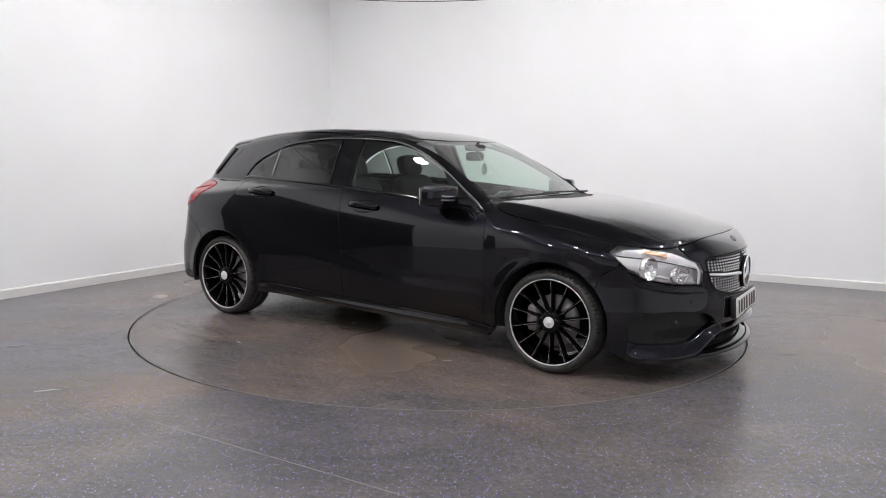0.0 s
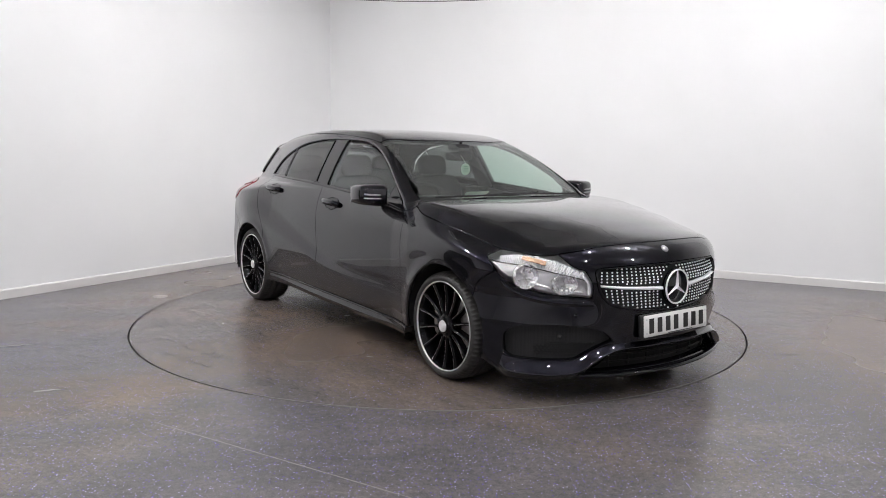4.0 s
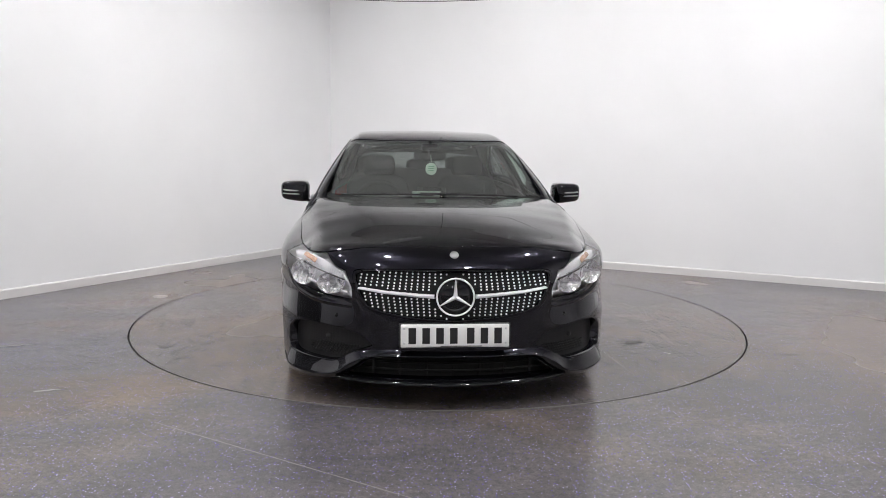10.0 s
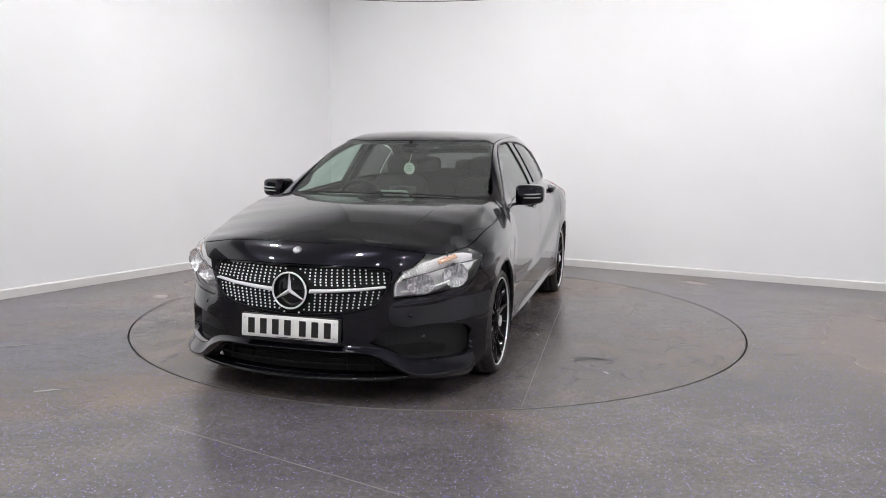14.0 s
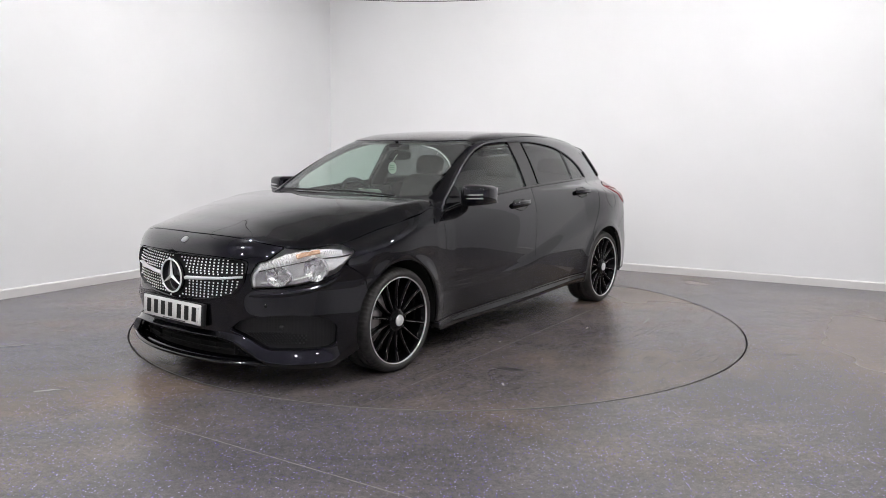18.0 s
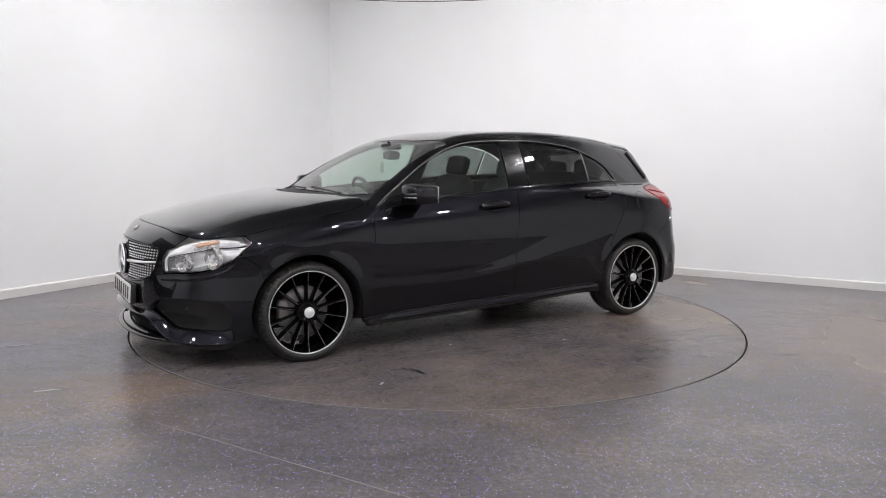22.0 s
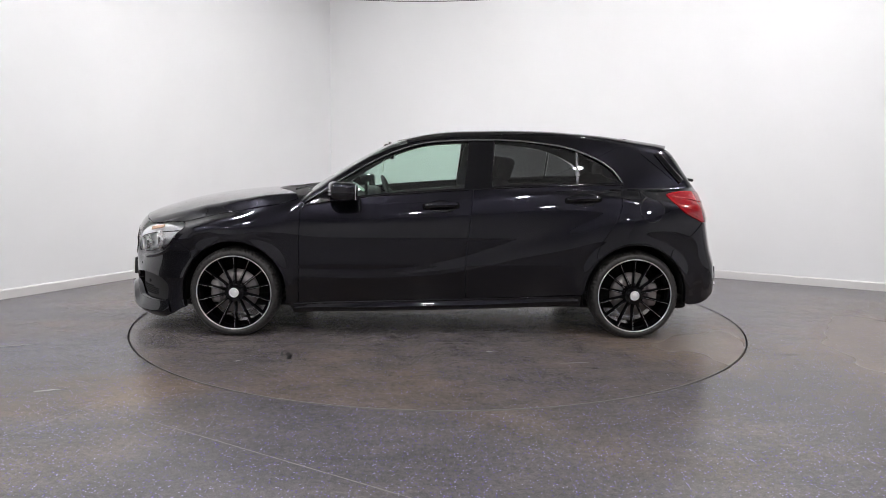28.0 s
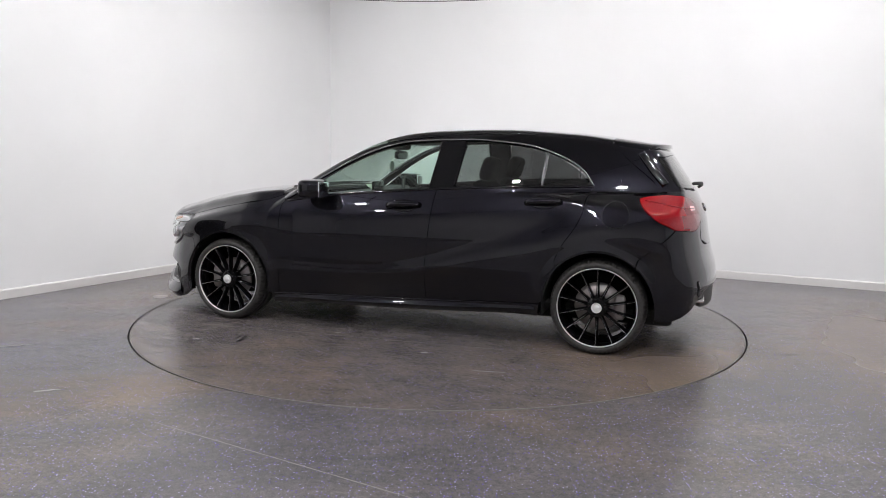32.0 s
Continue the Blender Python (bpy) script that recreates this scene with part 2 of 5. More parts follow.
wall("wall_right", RIGHT, BEHIND, DIM_WALL, "plain pale wall facing the turntable")
wall("wall_front", BEHIND, LEFT, DIM_WALL, "plain pale wall facing the turntable")


def skirting(a, b, trim_start, trim_end):
    d = (b - a).normalized()
    inward = Vector((-d.y, d.x))
    if inward.dot(Vector((0, -2)) - (a + b) / 2) < 0:
        inward = -inward
    a, b = a + d * trim_start, b - d * trim_end
    prof = ((0.0, 0.0), (0.014, 0.0), (0.014, 0.068), (0.010, 0.077), (0.0, 0.079))
    bm = bmesh.new()
    ends = [[bm.verts.new((p.x + inward.x * o, p.y + inward.y * o, z)) for o, z in prof] for p in (a, b)]
    n = len(prof)
    for k in range(n):
        bm.faces.new((ends[0][k], ends[0][(k + 1) % n], ends[1][(k + 1) % n], ends[1][k]))
    bm.faces.new(ends[0])
    bm.faces.new(ends[1][::-1])
    bmesh.ops.recalc_face_normals(bm, faces=bm.faces)
    return tagged(part("baseboard", bm, SKIRT, None, "white skirting board along the wall foot", smooth=False), kind="structure")


skirting(TURN, CORNER, 0.0, 0.0)
skirting(CORNER, TURN_R, 0.02, 0.0)

TABLE_R = 2.235
bm = bmesh.new()
n = 192
rim = [bm.verts.new((TABLE_R * math.cos(2 * math.pi * i / n) * 1.0035, TABLE_R * math.sin(2 * math.pi * i / n) * 1.0035, 0)) for i in range(n)]
pit = [bm.verts.new((v.co.x, v.co.y, -0.04)) for v in rim]
far = [bm.verts.new((v.co.x * 9, v.co.y * 9, 0)) for v in rim]
for i in range(n):
    j = (i + 1) % n
    bm.faces.new((rim[i], far[i], far[j], rim[j]))
    bm.faces.new((pit[i], rim[i], rim[j], pit[j]))
tagged(part("floor", bm, FLOOR, None, "dark grey speckled vinyl floor with brown scuffs", smooth=False), kind="structure")

bm = bmesh.new()
bmesh.ops.create_circle(bm, cap_ends=True, radius=TABLE_R + 0.3, segments=96)
bmesh.ops.translate(bm, vec=(0, 0, -0.04), verts=bm.verts)
tagged(part("pit_floor", bm, GROOVE, None, "dark pit under the turntable", smooth=False), kind="structure")

bm = bmesh.new()
for v in [LEFT, CORNER, RIGHT, BEHIND]:
    bm.verts.new((v.x * 1.02, v.y * 1.02, CEIL))
bm.faces.new(bm.verts[:])
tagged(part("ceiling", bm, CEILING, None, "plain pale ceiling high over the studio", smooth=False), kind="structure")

turntable = part("turntable", lathe([(0.0, 0.0), (TABLE_R - 0.008, 0.0), (TABLE_R - 0.004, -0.003), (TABLE_R - 0.004, -0.036), (0.0, -0.036)], 192, "z"), TABLE, None,
                 "round dark grey vinyl turntable flush with the floor", smooth=False)
tagged(turntable, category="turntable")
part("edge_trim", lathe([(TABLE_R - .009, .0), (TABLE_R - .009, .0012), (TABLE_R - .0045, .0012), (TABLE_R - .0035, -.004)], 192, "z"), EDGE, turntable, "thin worn metal edge")


def mark(name, a, b, width, mat, parent=None, label="", z=0.0012, wobble=0.0):
    """A thin line or smear on the floor from a to b."""
    a, b = Vector(a), Vector(b)
    d = (b - a)
    n_ = max(6, int(d.length / .03))
    side = Vector((-d.y, d.x)).normalized()
    bm = bmesh.new()
    rows = []
    for k in range(n_ + 1):
        t = k / n_
        w = width * (0.35 + 0.65 * math.sin(math.pi * t) ** .5) * (0.7 + .6 * random.random())
        c = a + d * t + side * wobble * (random.random() - .5)
        rows.append((bm.verts.new((*(c - side * w / 2), z)), bm.verts.new((*(c + side * w / 2), z))))
    for p, q in zip(rows, rows[1:]):
        bm.faces.new((p[0], q[0], q[1], p[1]))
    bmesh.ops.recalc_face_normals(bm, faces=bm.faces)
    return part(name, bm, mat, parent, label, smooth=False)


tagged(mark("floor_seam", (-1.30, -2.44), (.30, -3.41), .005, SEAM, None, "pale welded seam in the vinyl floor"), kind="structure")
tagged(mark("floor_seam", (-1.90, -2.73), (-1.62, -2.05), .004, SMUDGE, None, "dark joint in the vinyl floor"), kind="structure")
tagged(mark("floor_mark", (-3.002, -.583), (-2.889, -.452), .008, SMUDGE, None, "short dark scratch on the floor"), kind="structure")
tagged(mark("floor_mark", (-2.78, -1.157), (-2.60, -1.077), .022, SCUFF, None, "pale scuff on the vinyl floor", wobble=.01), kind="structure")
tagged(mark("floor_mark", (-2.079, -2.026), (-1.960, -1.978), .018, SCUFF, None, "pale scuff on the vinyl floor", wobble=.01), kind="structure")
mark("seam", (1.99, 1.006), (-1.99, .80), .004, SMUDGE, turntable)
mark("seam", (1.99, -.62), (-1.99, -.82), .004, SMUDGE, turntable)
for x, y, dx, dy, w in ((.959, 1.16, -.04, .17, .03), (.92, 1.20, .01, .14, .02), (1.0, 1.14, -.02, .12, .02), (-.9, 1.35, .2, .03, .015)):
    mark("rubber_mark", (x, y), (x + dx, y + dy), w, SMUDGE, turntable, wobble=.006)
for x, y, dx, dy in ((-.333, 1.112, .05, .01), (.421, .836, .03, .02), (-1.6, .9, .10, .0), (.75, -1.1, .05, .03), (-.6, -1.5, .06, -.02), (-1.85, .45, .07, .02), (1.2, 1.35, .04, .03)):
    mark("pale_chip", (x, y), (x + dx, y + dy), .012, SCUFF, turntable)



RING_X, RING_R, RING_Z = -0.40, 2.60, 2.83
hoop = part("lighting_hoop", lathe([(RING_R - .0035, RING_Z + .006), (RING_R + .0035, RING_Z + .006), (RING_R + .0035, RING_Z + .013), (RING_R - .0035, RING_Z + .013), (RING_R - .0035, RING_Z + .006)], 128, "z"), CABLE, None,
            "dark round lighting hoop hung over the turntable", smooth=False)
hoop.location = (RING_X, 0, 0)
tagged(hoop, category="lighting hoop")
for k in range(6):
    a = math.radians(20 + 60 * k)
    x, y = RING_R * math.cos(a), RING_R * math.sin(a)
    part("hanger", tube_bm([(x, y, RING_Z + .02), (x, y, CEIL)], .006, 8), CABLE, hoop)


def ceiling_light(x, y, added_wall_light=False):
    """A square LED panel hung under the ceiling; one added for the walls has a baffle on the room side."""
    thing = part("ceiling_light", box_bm((0.22, 0.22, 0.05), (0, 0, 0.032), 0.006), LAMP_FRAME, None, "square white LED panel light under the ceiling", smooth=False)
    turn = math.degrees(math.atan2(-x, 1.2 + y)) if added_wall_light else 59.7
    thing.matrix_basis = pose(x, y, LAMP_Z, 0, 0, turn)
    tagged(thing, category="ceiling light", group="ceiling lights")
    for k in range(4):
        lip = part("lip", box_bm((0.22, 0.03, 0.022), (0, 0.095, -0.003), 0.003), LAMP_FRAME, thing, smooth=False)
        lip.matrix_basis = pose(0, 0, 0, 0, 0, 90 * k)
    if added_wall_light:
        part("baffle", box_bm((0.60, 0.008, 0.52), (0, -0.118, -0.200), 0.002), LAMP_FRAME, thing, "tall white baffle added to hide the lamp from the car", smooth=False)
    part("diffuser", box_bm((0.158, 0.158, 0.008), (0, 0, 0.0), 0.002), GLOW, thing, "glowing diffuser", smooth=False)
    part("hanger", tube_bm([(0, 0, .05), (0, 0, CEIL - LAMP_Z)], .008, 8), CABLE, thing)


LAMP_Z = 4.05
ALONG, ACROSS = Vector((.505, .863)), Vector((.863, -.505))
for offset, places in ((-1.8, (3, 5, 7)), (0.7, (4, 6, 8)), (3.15, (0, 2, 4, 6)), (5.6, (1, 4, 6))):
    for k in places:
        q = ALONG * (1.42 - 1.17 * k) + ACROSS * offset
        ceiling_light(q.x, q.y)
# Four lamps added to brighten the white walls; baffles hide them from the car.
for x, y in ((2.3, .30), (-.55, .95), (.65, .60), (-1.25, .55)):
    ceiling_light(x, y, True)

# ---- the car's skin ----


def spl(xs, pts):
    """Smooth curve value at xs through (position, value) pairs."""
    p = np.array(sorted(pts), float)
    x, y = p[:, 0], p[:, 1]
    d = np.diff(y) / np.diff(x)
    m = np.concatenate([[d[0]], (d[:-1] + d[1:]) / 2, [d[-1]]])
    m[1:-1][d[:-1] * d[1:] < 0] = 0
    xs = np.clip(np.asarray(xs, float), x[0], x[-1])
    i = np.clip(np.searchsorted(x, xs, side="right") - 1, 0, len(x) - 2)
    h = x[i + 1] - x[i]
    t = (xs - x[i]) / h
    return (y[i] * (1 + 2 * t) * (1 - t) ** 2 + h * m[i] * t * (1 - t) ** 2
            + y[i + 1] * t * t * (3 - 2 * t) + h * m[i + 1] * t * t * (t - 1))


def smax(a, b, k):
    h = np.maximum(k - np.abs(a - b), 0) / k
    return np.maximum(a, b) + h * h * k / 4


TOP = ((2.6, .44), (2.25, .70), (2.14, .768), (2.05, .816), (1.9, .866), (1.8, .892), (1.6, .931), (1.4, .955), (1.18, .970), (1.03, .977))
DOME = ((2.3, .10), (2.1, .14), (2.0, .20), (1.9, .225), (1.8, .210), (1.7, .192), (1.6, .160), (1.5, .138), (1.4, .108), (1.3, .084), (1.2, .055), (1.0, .030))
CREST_Y = ((2.1, .60), (2.0, .655), (1.9, .675), (1.8, .685), (1.7, .690), (1.6, .700), (1.5, .715), (1.4, .725), (1.3, .735), (1.2, .742), (1.0, .735))
FENDER_Z = ((2.1, .60), (2.0, .660), (1.9, .712), (1.8, .750), (1.7, .764), (1.6, .794), (1.4, .842), (1.2, .872), (1.0, .885))
SCREEN = ((2.6, -.11), (1.1, .868), (.897, 1.000), (.743, 1.099), (.526, 1.225), (.309, 1.329), (.092, 1.384), (-.126, 1.409), (-.3, 1.416),
          (-.561, 1.422), (-.78, 1.418), (-1.0, 1.405), (-1.219, 1.388), (-1.44, 1.357), (-1.617, 1.331), (-1.8, 1.30))
REAR = ((1.5, -1.55), (1.30, -1.70), (1.15, -1.80), (1.03, -1.88), (.97, -1.915), (.85, -1.965), (.72, -1.99), (.6, -2.015), (.5, -2.045),
        (.36, -2.055), (.25, -2.045), (.14, -2.0))
WIDE = ((2.3, .85), (1.9, .878), (1.35, .893), (.9, .878), (.3, .872), (-.4, .872), (-1.0, .882), (-1.35, .890), (-1.7, .865), (-2.1, .80))
CREASE_Z = ((1.6, .79), (.94, .799), (.5, .815), (-.25, .872), (-.86, .951), (-1.5, .985), (-2.0, .99))
GLASS_W = ((2.0, .80), (1.2, .80), (.9, .775), (.5, .797), (0, .805), (-.5, .795), (-1.0, .752), (-1.29, .705), (-1.6, .640), (-2.0, .55))
LINE_Z = ((1.0, .435), (.27, .440), (-.11, .487), (-.49, .592), (-.87, .695), (-1.2, .775), (-1.7, .80))
LINE_W = ((1.0, .066), (.27, .068), (-.11, .090), (-.49, .108), (-.87, .150), (-1.2, .16), (-1.7, .16))


def body(x, y, z):
    """Signed field of the car's skin, negative inside."""
    x, y, z = np.broadcast_arrays(np.asarray(x, float), np.abs(np.asarray(y, float)), np.asarray(z, float))
    edge = spl(x, CREST_Y)
    dome = spl(x, TOP) - spl(x, DOME) * y * y * (.62 + .59 * y * y)
    flank = spl(x, TOP) - spl(x, DOME) * edge * edge * (.62 + .59 * edge * edge) - 1.0 * (y - edge)
    hood = -smax(-dome, -flank, .022)
    hood = smax(hood, spl(x, FENDER_Z) - .42 * (y - .757) - 3 * np.maximum(.72 - y, 0), .03)
    crown = spl(x, ((1.2, .12), (.5, .10), (0, .06), (-1.2, .07), (-1.8, .12)))
    roof = spl(x, SCREEN) - crown * y * y
    hood = np.where(x > 0.6, hood, -9.0)
    top = z - np.maximum(hood, roof)
    wide = spl(x, WIDE) - .14 * np.maximum(.52 - z, 0) ** 2 - .40 * np.maximum(z - .65, 0) ** 2
    # swept feature line on the doors
    width = spl(x, LINE_W)
    fade = np.clip((1.0 - x) / .2, 0, 1) * np.clip((x + 1.6) / .6, 0, 1)
    rise = np.clip(.5 + (z - spl(x, LINE_Z)) / (1.25 * width), 0, 1)
    wide = wide - .16 * width * fade * rise ** 2 * (3 - 2 * rise)
    # the doors tuck in towards the sill
    wide = wide - .11 * np.maximum(.50 - z, 0) * ease((1.02 - np.abs(x)) / .25)
    # the cheeks lean back under the headlights
    hollow = .036 * ease((z - .385) / .16) * (1 - ease((z - .57) / .10))
    wide = wide - hollow * ease((x - 1.55) / .22)
    # lips round the wheels
    for c in (1.35, -1.35):
        r = np.hypot(x - c, z - .299)
        wide = wide + .009 * np.exp(-((r - .352) / .045) ** 2) * np.clip((z - .1) / .2, 0, 1)
    wide = wide + .017 * np.exp(-((x + 1.42) / .30) ** 2 - ((z - .80) / .12) ** 2) + .013 * np.exp(-((x - 1.33) / .26) ** 2 - ((z - .720) / .055) ** 2)
    crease = spl(x, CREASE_Z)
    ridge = spl(x, WIDE) - .40 * np.maximum(crease - .65, 0) ** 2 - .16 * width * fade
    shoulder = ridge - .42 * (z - crease) - .3 * np.maximum(z - crease, 0) ** 2
    waist = .965 + .035 * np.clip((.5 - x) / 1.0, 0, 2)
    glass = spl(x, GLASS_W) - .40 * (z - waist) - .52 * np.maximum(z - waist, 0) ** 2 + 1.5 * np.maximum(waist - .012 - z, 0)
    side = smax(y - wide, y - shoulder, .018)
    side = smax(side, y - glass, .03)
    nose = 2.225 - .40 * y * y - .45 * y ** 6 - .35 * np.maximum(z - .62, 0) - .9 * np.maximum(.24 - z, 0) ** 2
    front = x - nose + hollow * ease((y - .42) / .16)
    tail = spl(z, REAR) + .26 * y ** 2.6
    back = (tail - x) * .85
    k = .06 - .015 * np.clip((x - .7) / .4, 0, 1)
    g = smax(top, side, k)
    g = smax(g, front, .07)
    return smax(g, back, .07)


def ease(t):
    t = np.clip(t, 0, 1)
    return t * t * (3 - 2 * t)


def solve(fn, lo, hi, n):
    lo, hi = np.full(n, lo, float), np.full(n, hi, float)
    for _ in range(34):
        mid = (lo + hi) / 2
        out = fn(mid) > 0
        hi, lo = np.where(out, mid, hi), np.where(out, lo, mid)
    return (lo + hi) / 2


def on_y(x, z):
    x, z = np.atleast_1d(x).astype(float), np.atleast_1d(z).astype(float)
    return np.stack([x, solve(lambda v: body(x, v, z), .05, 1.2, len(x)), z], 1)


def on_z(x, y):
    x, y = np.atleast_1d(x).astype(float), np.atleast_1d(y).astype(float)
    return np.stack([x, y, solve(lambda v: body(x, y, v), .3, 1.7, len(x))], 1)


def on_r(a, z, c):
    """Skin along the ray at angle a round the upright axis at x = c."""
    a, z = np.atleast_1d(a).astype(float), np.atleast_1d(z).astype(float)
    r = solve(lambda v: body(c + v * np.cos(a), v * np.sin(a), z), .1, 1.6, len(a))
    return np.stack([c + r * np.cos(a), r * np.sin(a), z], 1)


def on_x(y, z, sign=1):
    y, z = np.atleast_1d(y).astype(float), np.atleast_1d(z).astype(float)
    x = solve(lambda v: body(sign * v, y, z), .8, 2.6, len(y))
    return np.stack([sign * x, y, z], 1)


def normals_at(p):
    e = 0.002
    g = np.stack([body(p[:, 0] + e * (i == 0), p[:, 1] + e * (i == 1), p[:, 2] + e * (i == 2))
                  - body(p[:, 0] - e * (i == 0), p[:, 1] - e * (i == 1), p[:, 2] - e * (i == 2)) for i in range(3)], 1)
    return g / np.linalg.norm(g, axis=1)[:, None]


NOSE_C, TAIL_C = 1.2, -1.0


def lift(q, domain):
    q = np.asarray(q, float)
    if domain == "y":
        return on_y(q[:, 0], q[:, 1])
    if domain == "z":
        return on_z(q[:, 0], q[:, 1])
    if domain == "n":
        return on_r(q[:, 0], q[:, 1], NOSE_C)
    return on_r(math.pi - q[:, 0], q[:, 1], TAIL_C)


def nose(points):
    """Nose coordinates (angle, height) of points (x, y, z) near the skin."""
    return [(math.atan2(p[1], p[0] - NOSE_C), p[2]) for p in points]


def nose_yz(points):
    p = on_x([abs(q[0]) for q in points], [q[1] for q in points])
    return [(math.copysign(math.atan2(a[1], a[0] - NOSE_C), q[0]), a[2]) for a, q in zip(p, points)]


def tail(points):
    return [(math.atan2(p[1], TAIL_C - p[0]), p[2]) for p in points]


def tail_yz(points):
    p = on_x([abs(q[0]) for q in points], [q[1] for q in points], -1)
    return [(math.copysign(math.atan2(a[1], TAIL_C - a[0]), q[0]), a[2]) for a, q in zip(p, points)]


def nose_xz(points):
    """Nose coordinates of side points (x, z)."""
    return nose(on_y([q[0] for q in points], [q[1] for q in points]))


def tail_xz(points):
    """Tail coordinates of side points (x, z)."""
    return tail(on_y([q[0] for q in points], [q[1] for q in points]))


def smooth_line(points, n=8):
    """Points along a smooth curve through the given ones."""
    p = [np.array(q, float) for q in points]
    if len(p) == 2:
        return [p[0] + (p[1] - p[0]) * k / n for k in range(n + 1)]
    p = [2 * p[0] - p[1]] + p + [2 * p[-1] - p[-2]]
    out = []
    for a, b, c, d in zip(p, p[1:], p[2:], p[3:]):
        for k in range(n):
            t = k / n
            out.append(0.5 * (2 * b + (c - a) * t + (2 * a - 5 * b + 4 * c - d) * t * t + (3 * b - a - 3 * c + d) * t ** 3))
    return out + [p[-2]]


def outline(*segments):
    """One closed outline out of smooth segments that meet at corners."""
    out = []
    for s in segments:
        for q in smooth_line(s):
            if not out or np.hypot(*(out[-1] - q)) > 1e-4:
                out.append(q)
    if np.hypot(*(out[-1] - out[0])) < 1e-4:
        out.pop()
    return np.array(out)


def mirrored(half):
    """Closed outline, symmetric in its first coordinate, out of the half from the middle round to the middle."""
    h = np.array(half)
    return np.concatenate([h, (h * (-1, 1))[::-1]])


def mirrored_y(half):
    h = np.array(half)
    return np.concatenate([h, (h * (1, -1))[::-1]])


def inside(poly, q):
    a, b = poly, np.roll(poly, -1, 0)
    hit = np.zeros(len(q), bool)
    for (ax, ay), (bx, by) in zip(a, b):
        if ay != by:
            cross = ((ay > q[:, 1]) != (by > q[:, 1])) & (q[:, 0] < (bx - ax) * (q[:, 1] - ay) / (by - ay) + ax)
            hit ^= cross
    return hit


def nearest(poly, q, gap):
    """The nearest place on the outline, moved inwards by gap."""
    a, b = poly, np.roll(poly, -1, 0)
    turn = np.sign(np.sum(a[:, 0] * b[:, 1] - b[:, 0] * a[:, 1]))
    d = b - a
    ln = np.maximum(np.hypot(*d.T), 1e-9)
    t = np.clip(((q[:, None] - a) * d).sum(2) / ln ** 2, 0, 1)
    at = a + t[..., None] * d
    dist = np.hypot(*(q[:, None] - at).transpose(2, 0, 1))
    i = dist.argmin(1)
    nrm = np.stack([-d[:, 1], d[:, 0]], 1) / ln[:, None] * turn
    r = np.arange(len(q))
    return at[r, i] + nrm[i] * gap, dist[r, i]


def skin(name, mat, parent, poly, domain, holes=(), step=0.014, side=1, gap=0.0027, depth=0.02, off=0.0, label=""):
    """A panel of the car: the piece of the skin inside the outline, with folded edges."""
    poly = np.array(poly, float)
    holes = [np.array(h, float) for h in holes]
    lo, hi = poly.min(0), poly.max(0)
    nx, ny = (np.ceil((hi - lo) / step).astype(int) + 2)
    gx, gy = np.meshgrid(lo[0] - step / 2 + step * np.arange(nx + 1), lo[1] - step / 2 + step * np.arange(ny + 1), indexing="ij")
    q = np.stack([gx.ravel(), gy.ravel()], 1)
    idx = np.arange((nx + 1) * (ny + 1)).reshape(nx + 1, ny + 1)
    cells = np.stack([idx[:-1, :-1], idx[1:, :-1], idx[1:, 1:], idx[:-1, 1:]], -1).reshape(-1, 4)
    mid = q[cells].mean(1)
    keep = inside(poly, mid)
    for h in holes:
        keep &= ~inside(h, mid)
    used, unused = np.zeros(len(q), bool), np.zeros(len(q), bool)
    used[cells[keep].ravel()] = True
    unused[cells[~keep].ravel()] = True
    edge = np.where(used & unused)[0]
    best, dist = nearest(poly, q[edge], gap)
    for h in holes:
        b2, d2 = nearest(h, q[edge], -gap)
        best[d2 < dist], dist = b2[d2 < dist], np.minimum(dist, d2)
    q[edge] = best
    cells = cells[keep]
    ids = np.full(len(q), -1)
    live = np.unique(cells)
    ids[live] = np.arange(len(live))
    q, cells = q[live], ids[cells]
    p = lift(q, domain)
    nrm = normals_at(p)
    p = p + nrm * off
    faces = [tuple(c) for c in cells]
    # orientation
    a, b, c = p[cells[0][0]], p[cells[0][1]], p[cells[0][2]]
    if np.dot(np.cross(b - a, c - a), nrm[cells[0][0]]) < 0:
        faces = [f[::-1] for f in faces]
    # folded edges
    count = {}
    for f in faces:
        for k in range(4):
            e = (f[k], f[(k + 1) % 4])
            count[e] = 1
    rim = [e for e in count if (e[1], e[0]) not in count]
    verts, normals = list(p), list(nrm)
    low = {}
    out = {}
    for i, j in rim:
        t = p[j] - p[i]
        o = np.cross(t, nrm[i])
        o = o / max(np.linalg.norm(o), 1e-9)
        for k in (i, j):
            out[k] = out.get(k, 0) + o
    for k, o in out.items():
        o = o / max(np.linalg.norm(o), 1e-9)
        low[k] = len(verts)
        verts.append(p[k] + o * 0.0008 - nrm[k] * 0.002)
        normals.append((o * 0.8 + nrm[k] * 0.6))
        verts.append(p[k] + o * 0.0008 - nrm[k] * depth)
        normals.append(o)
    for i, j in rim:
        faces.append((j, i, low[i], low[j]))
        faces.append((low[j], low[i], low[i] + 1, low[j] + 1))
    verts, normals = np.array(verts), np.array(normals)
    if side < 0:
        verts, normals = verts * (1, -1, 1), normals * (1, -1, 1)
        faces = [f[::-1] for f in faces]
    return part_data(name, verts, faces, mat, parent, label, normals)


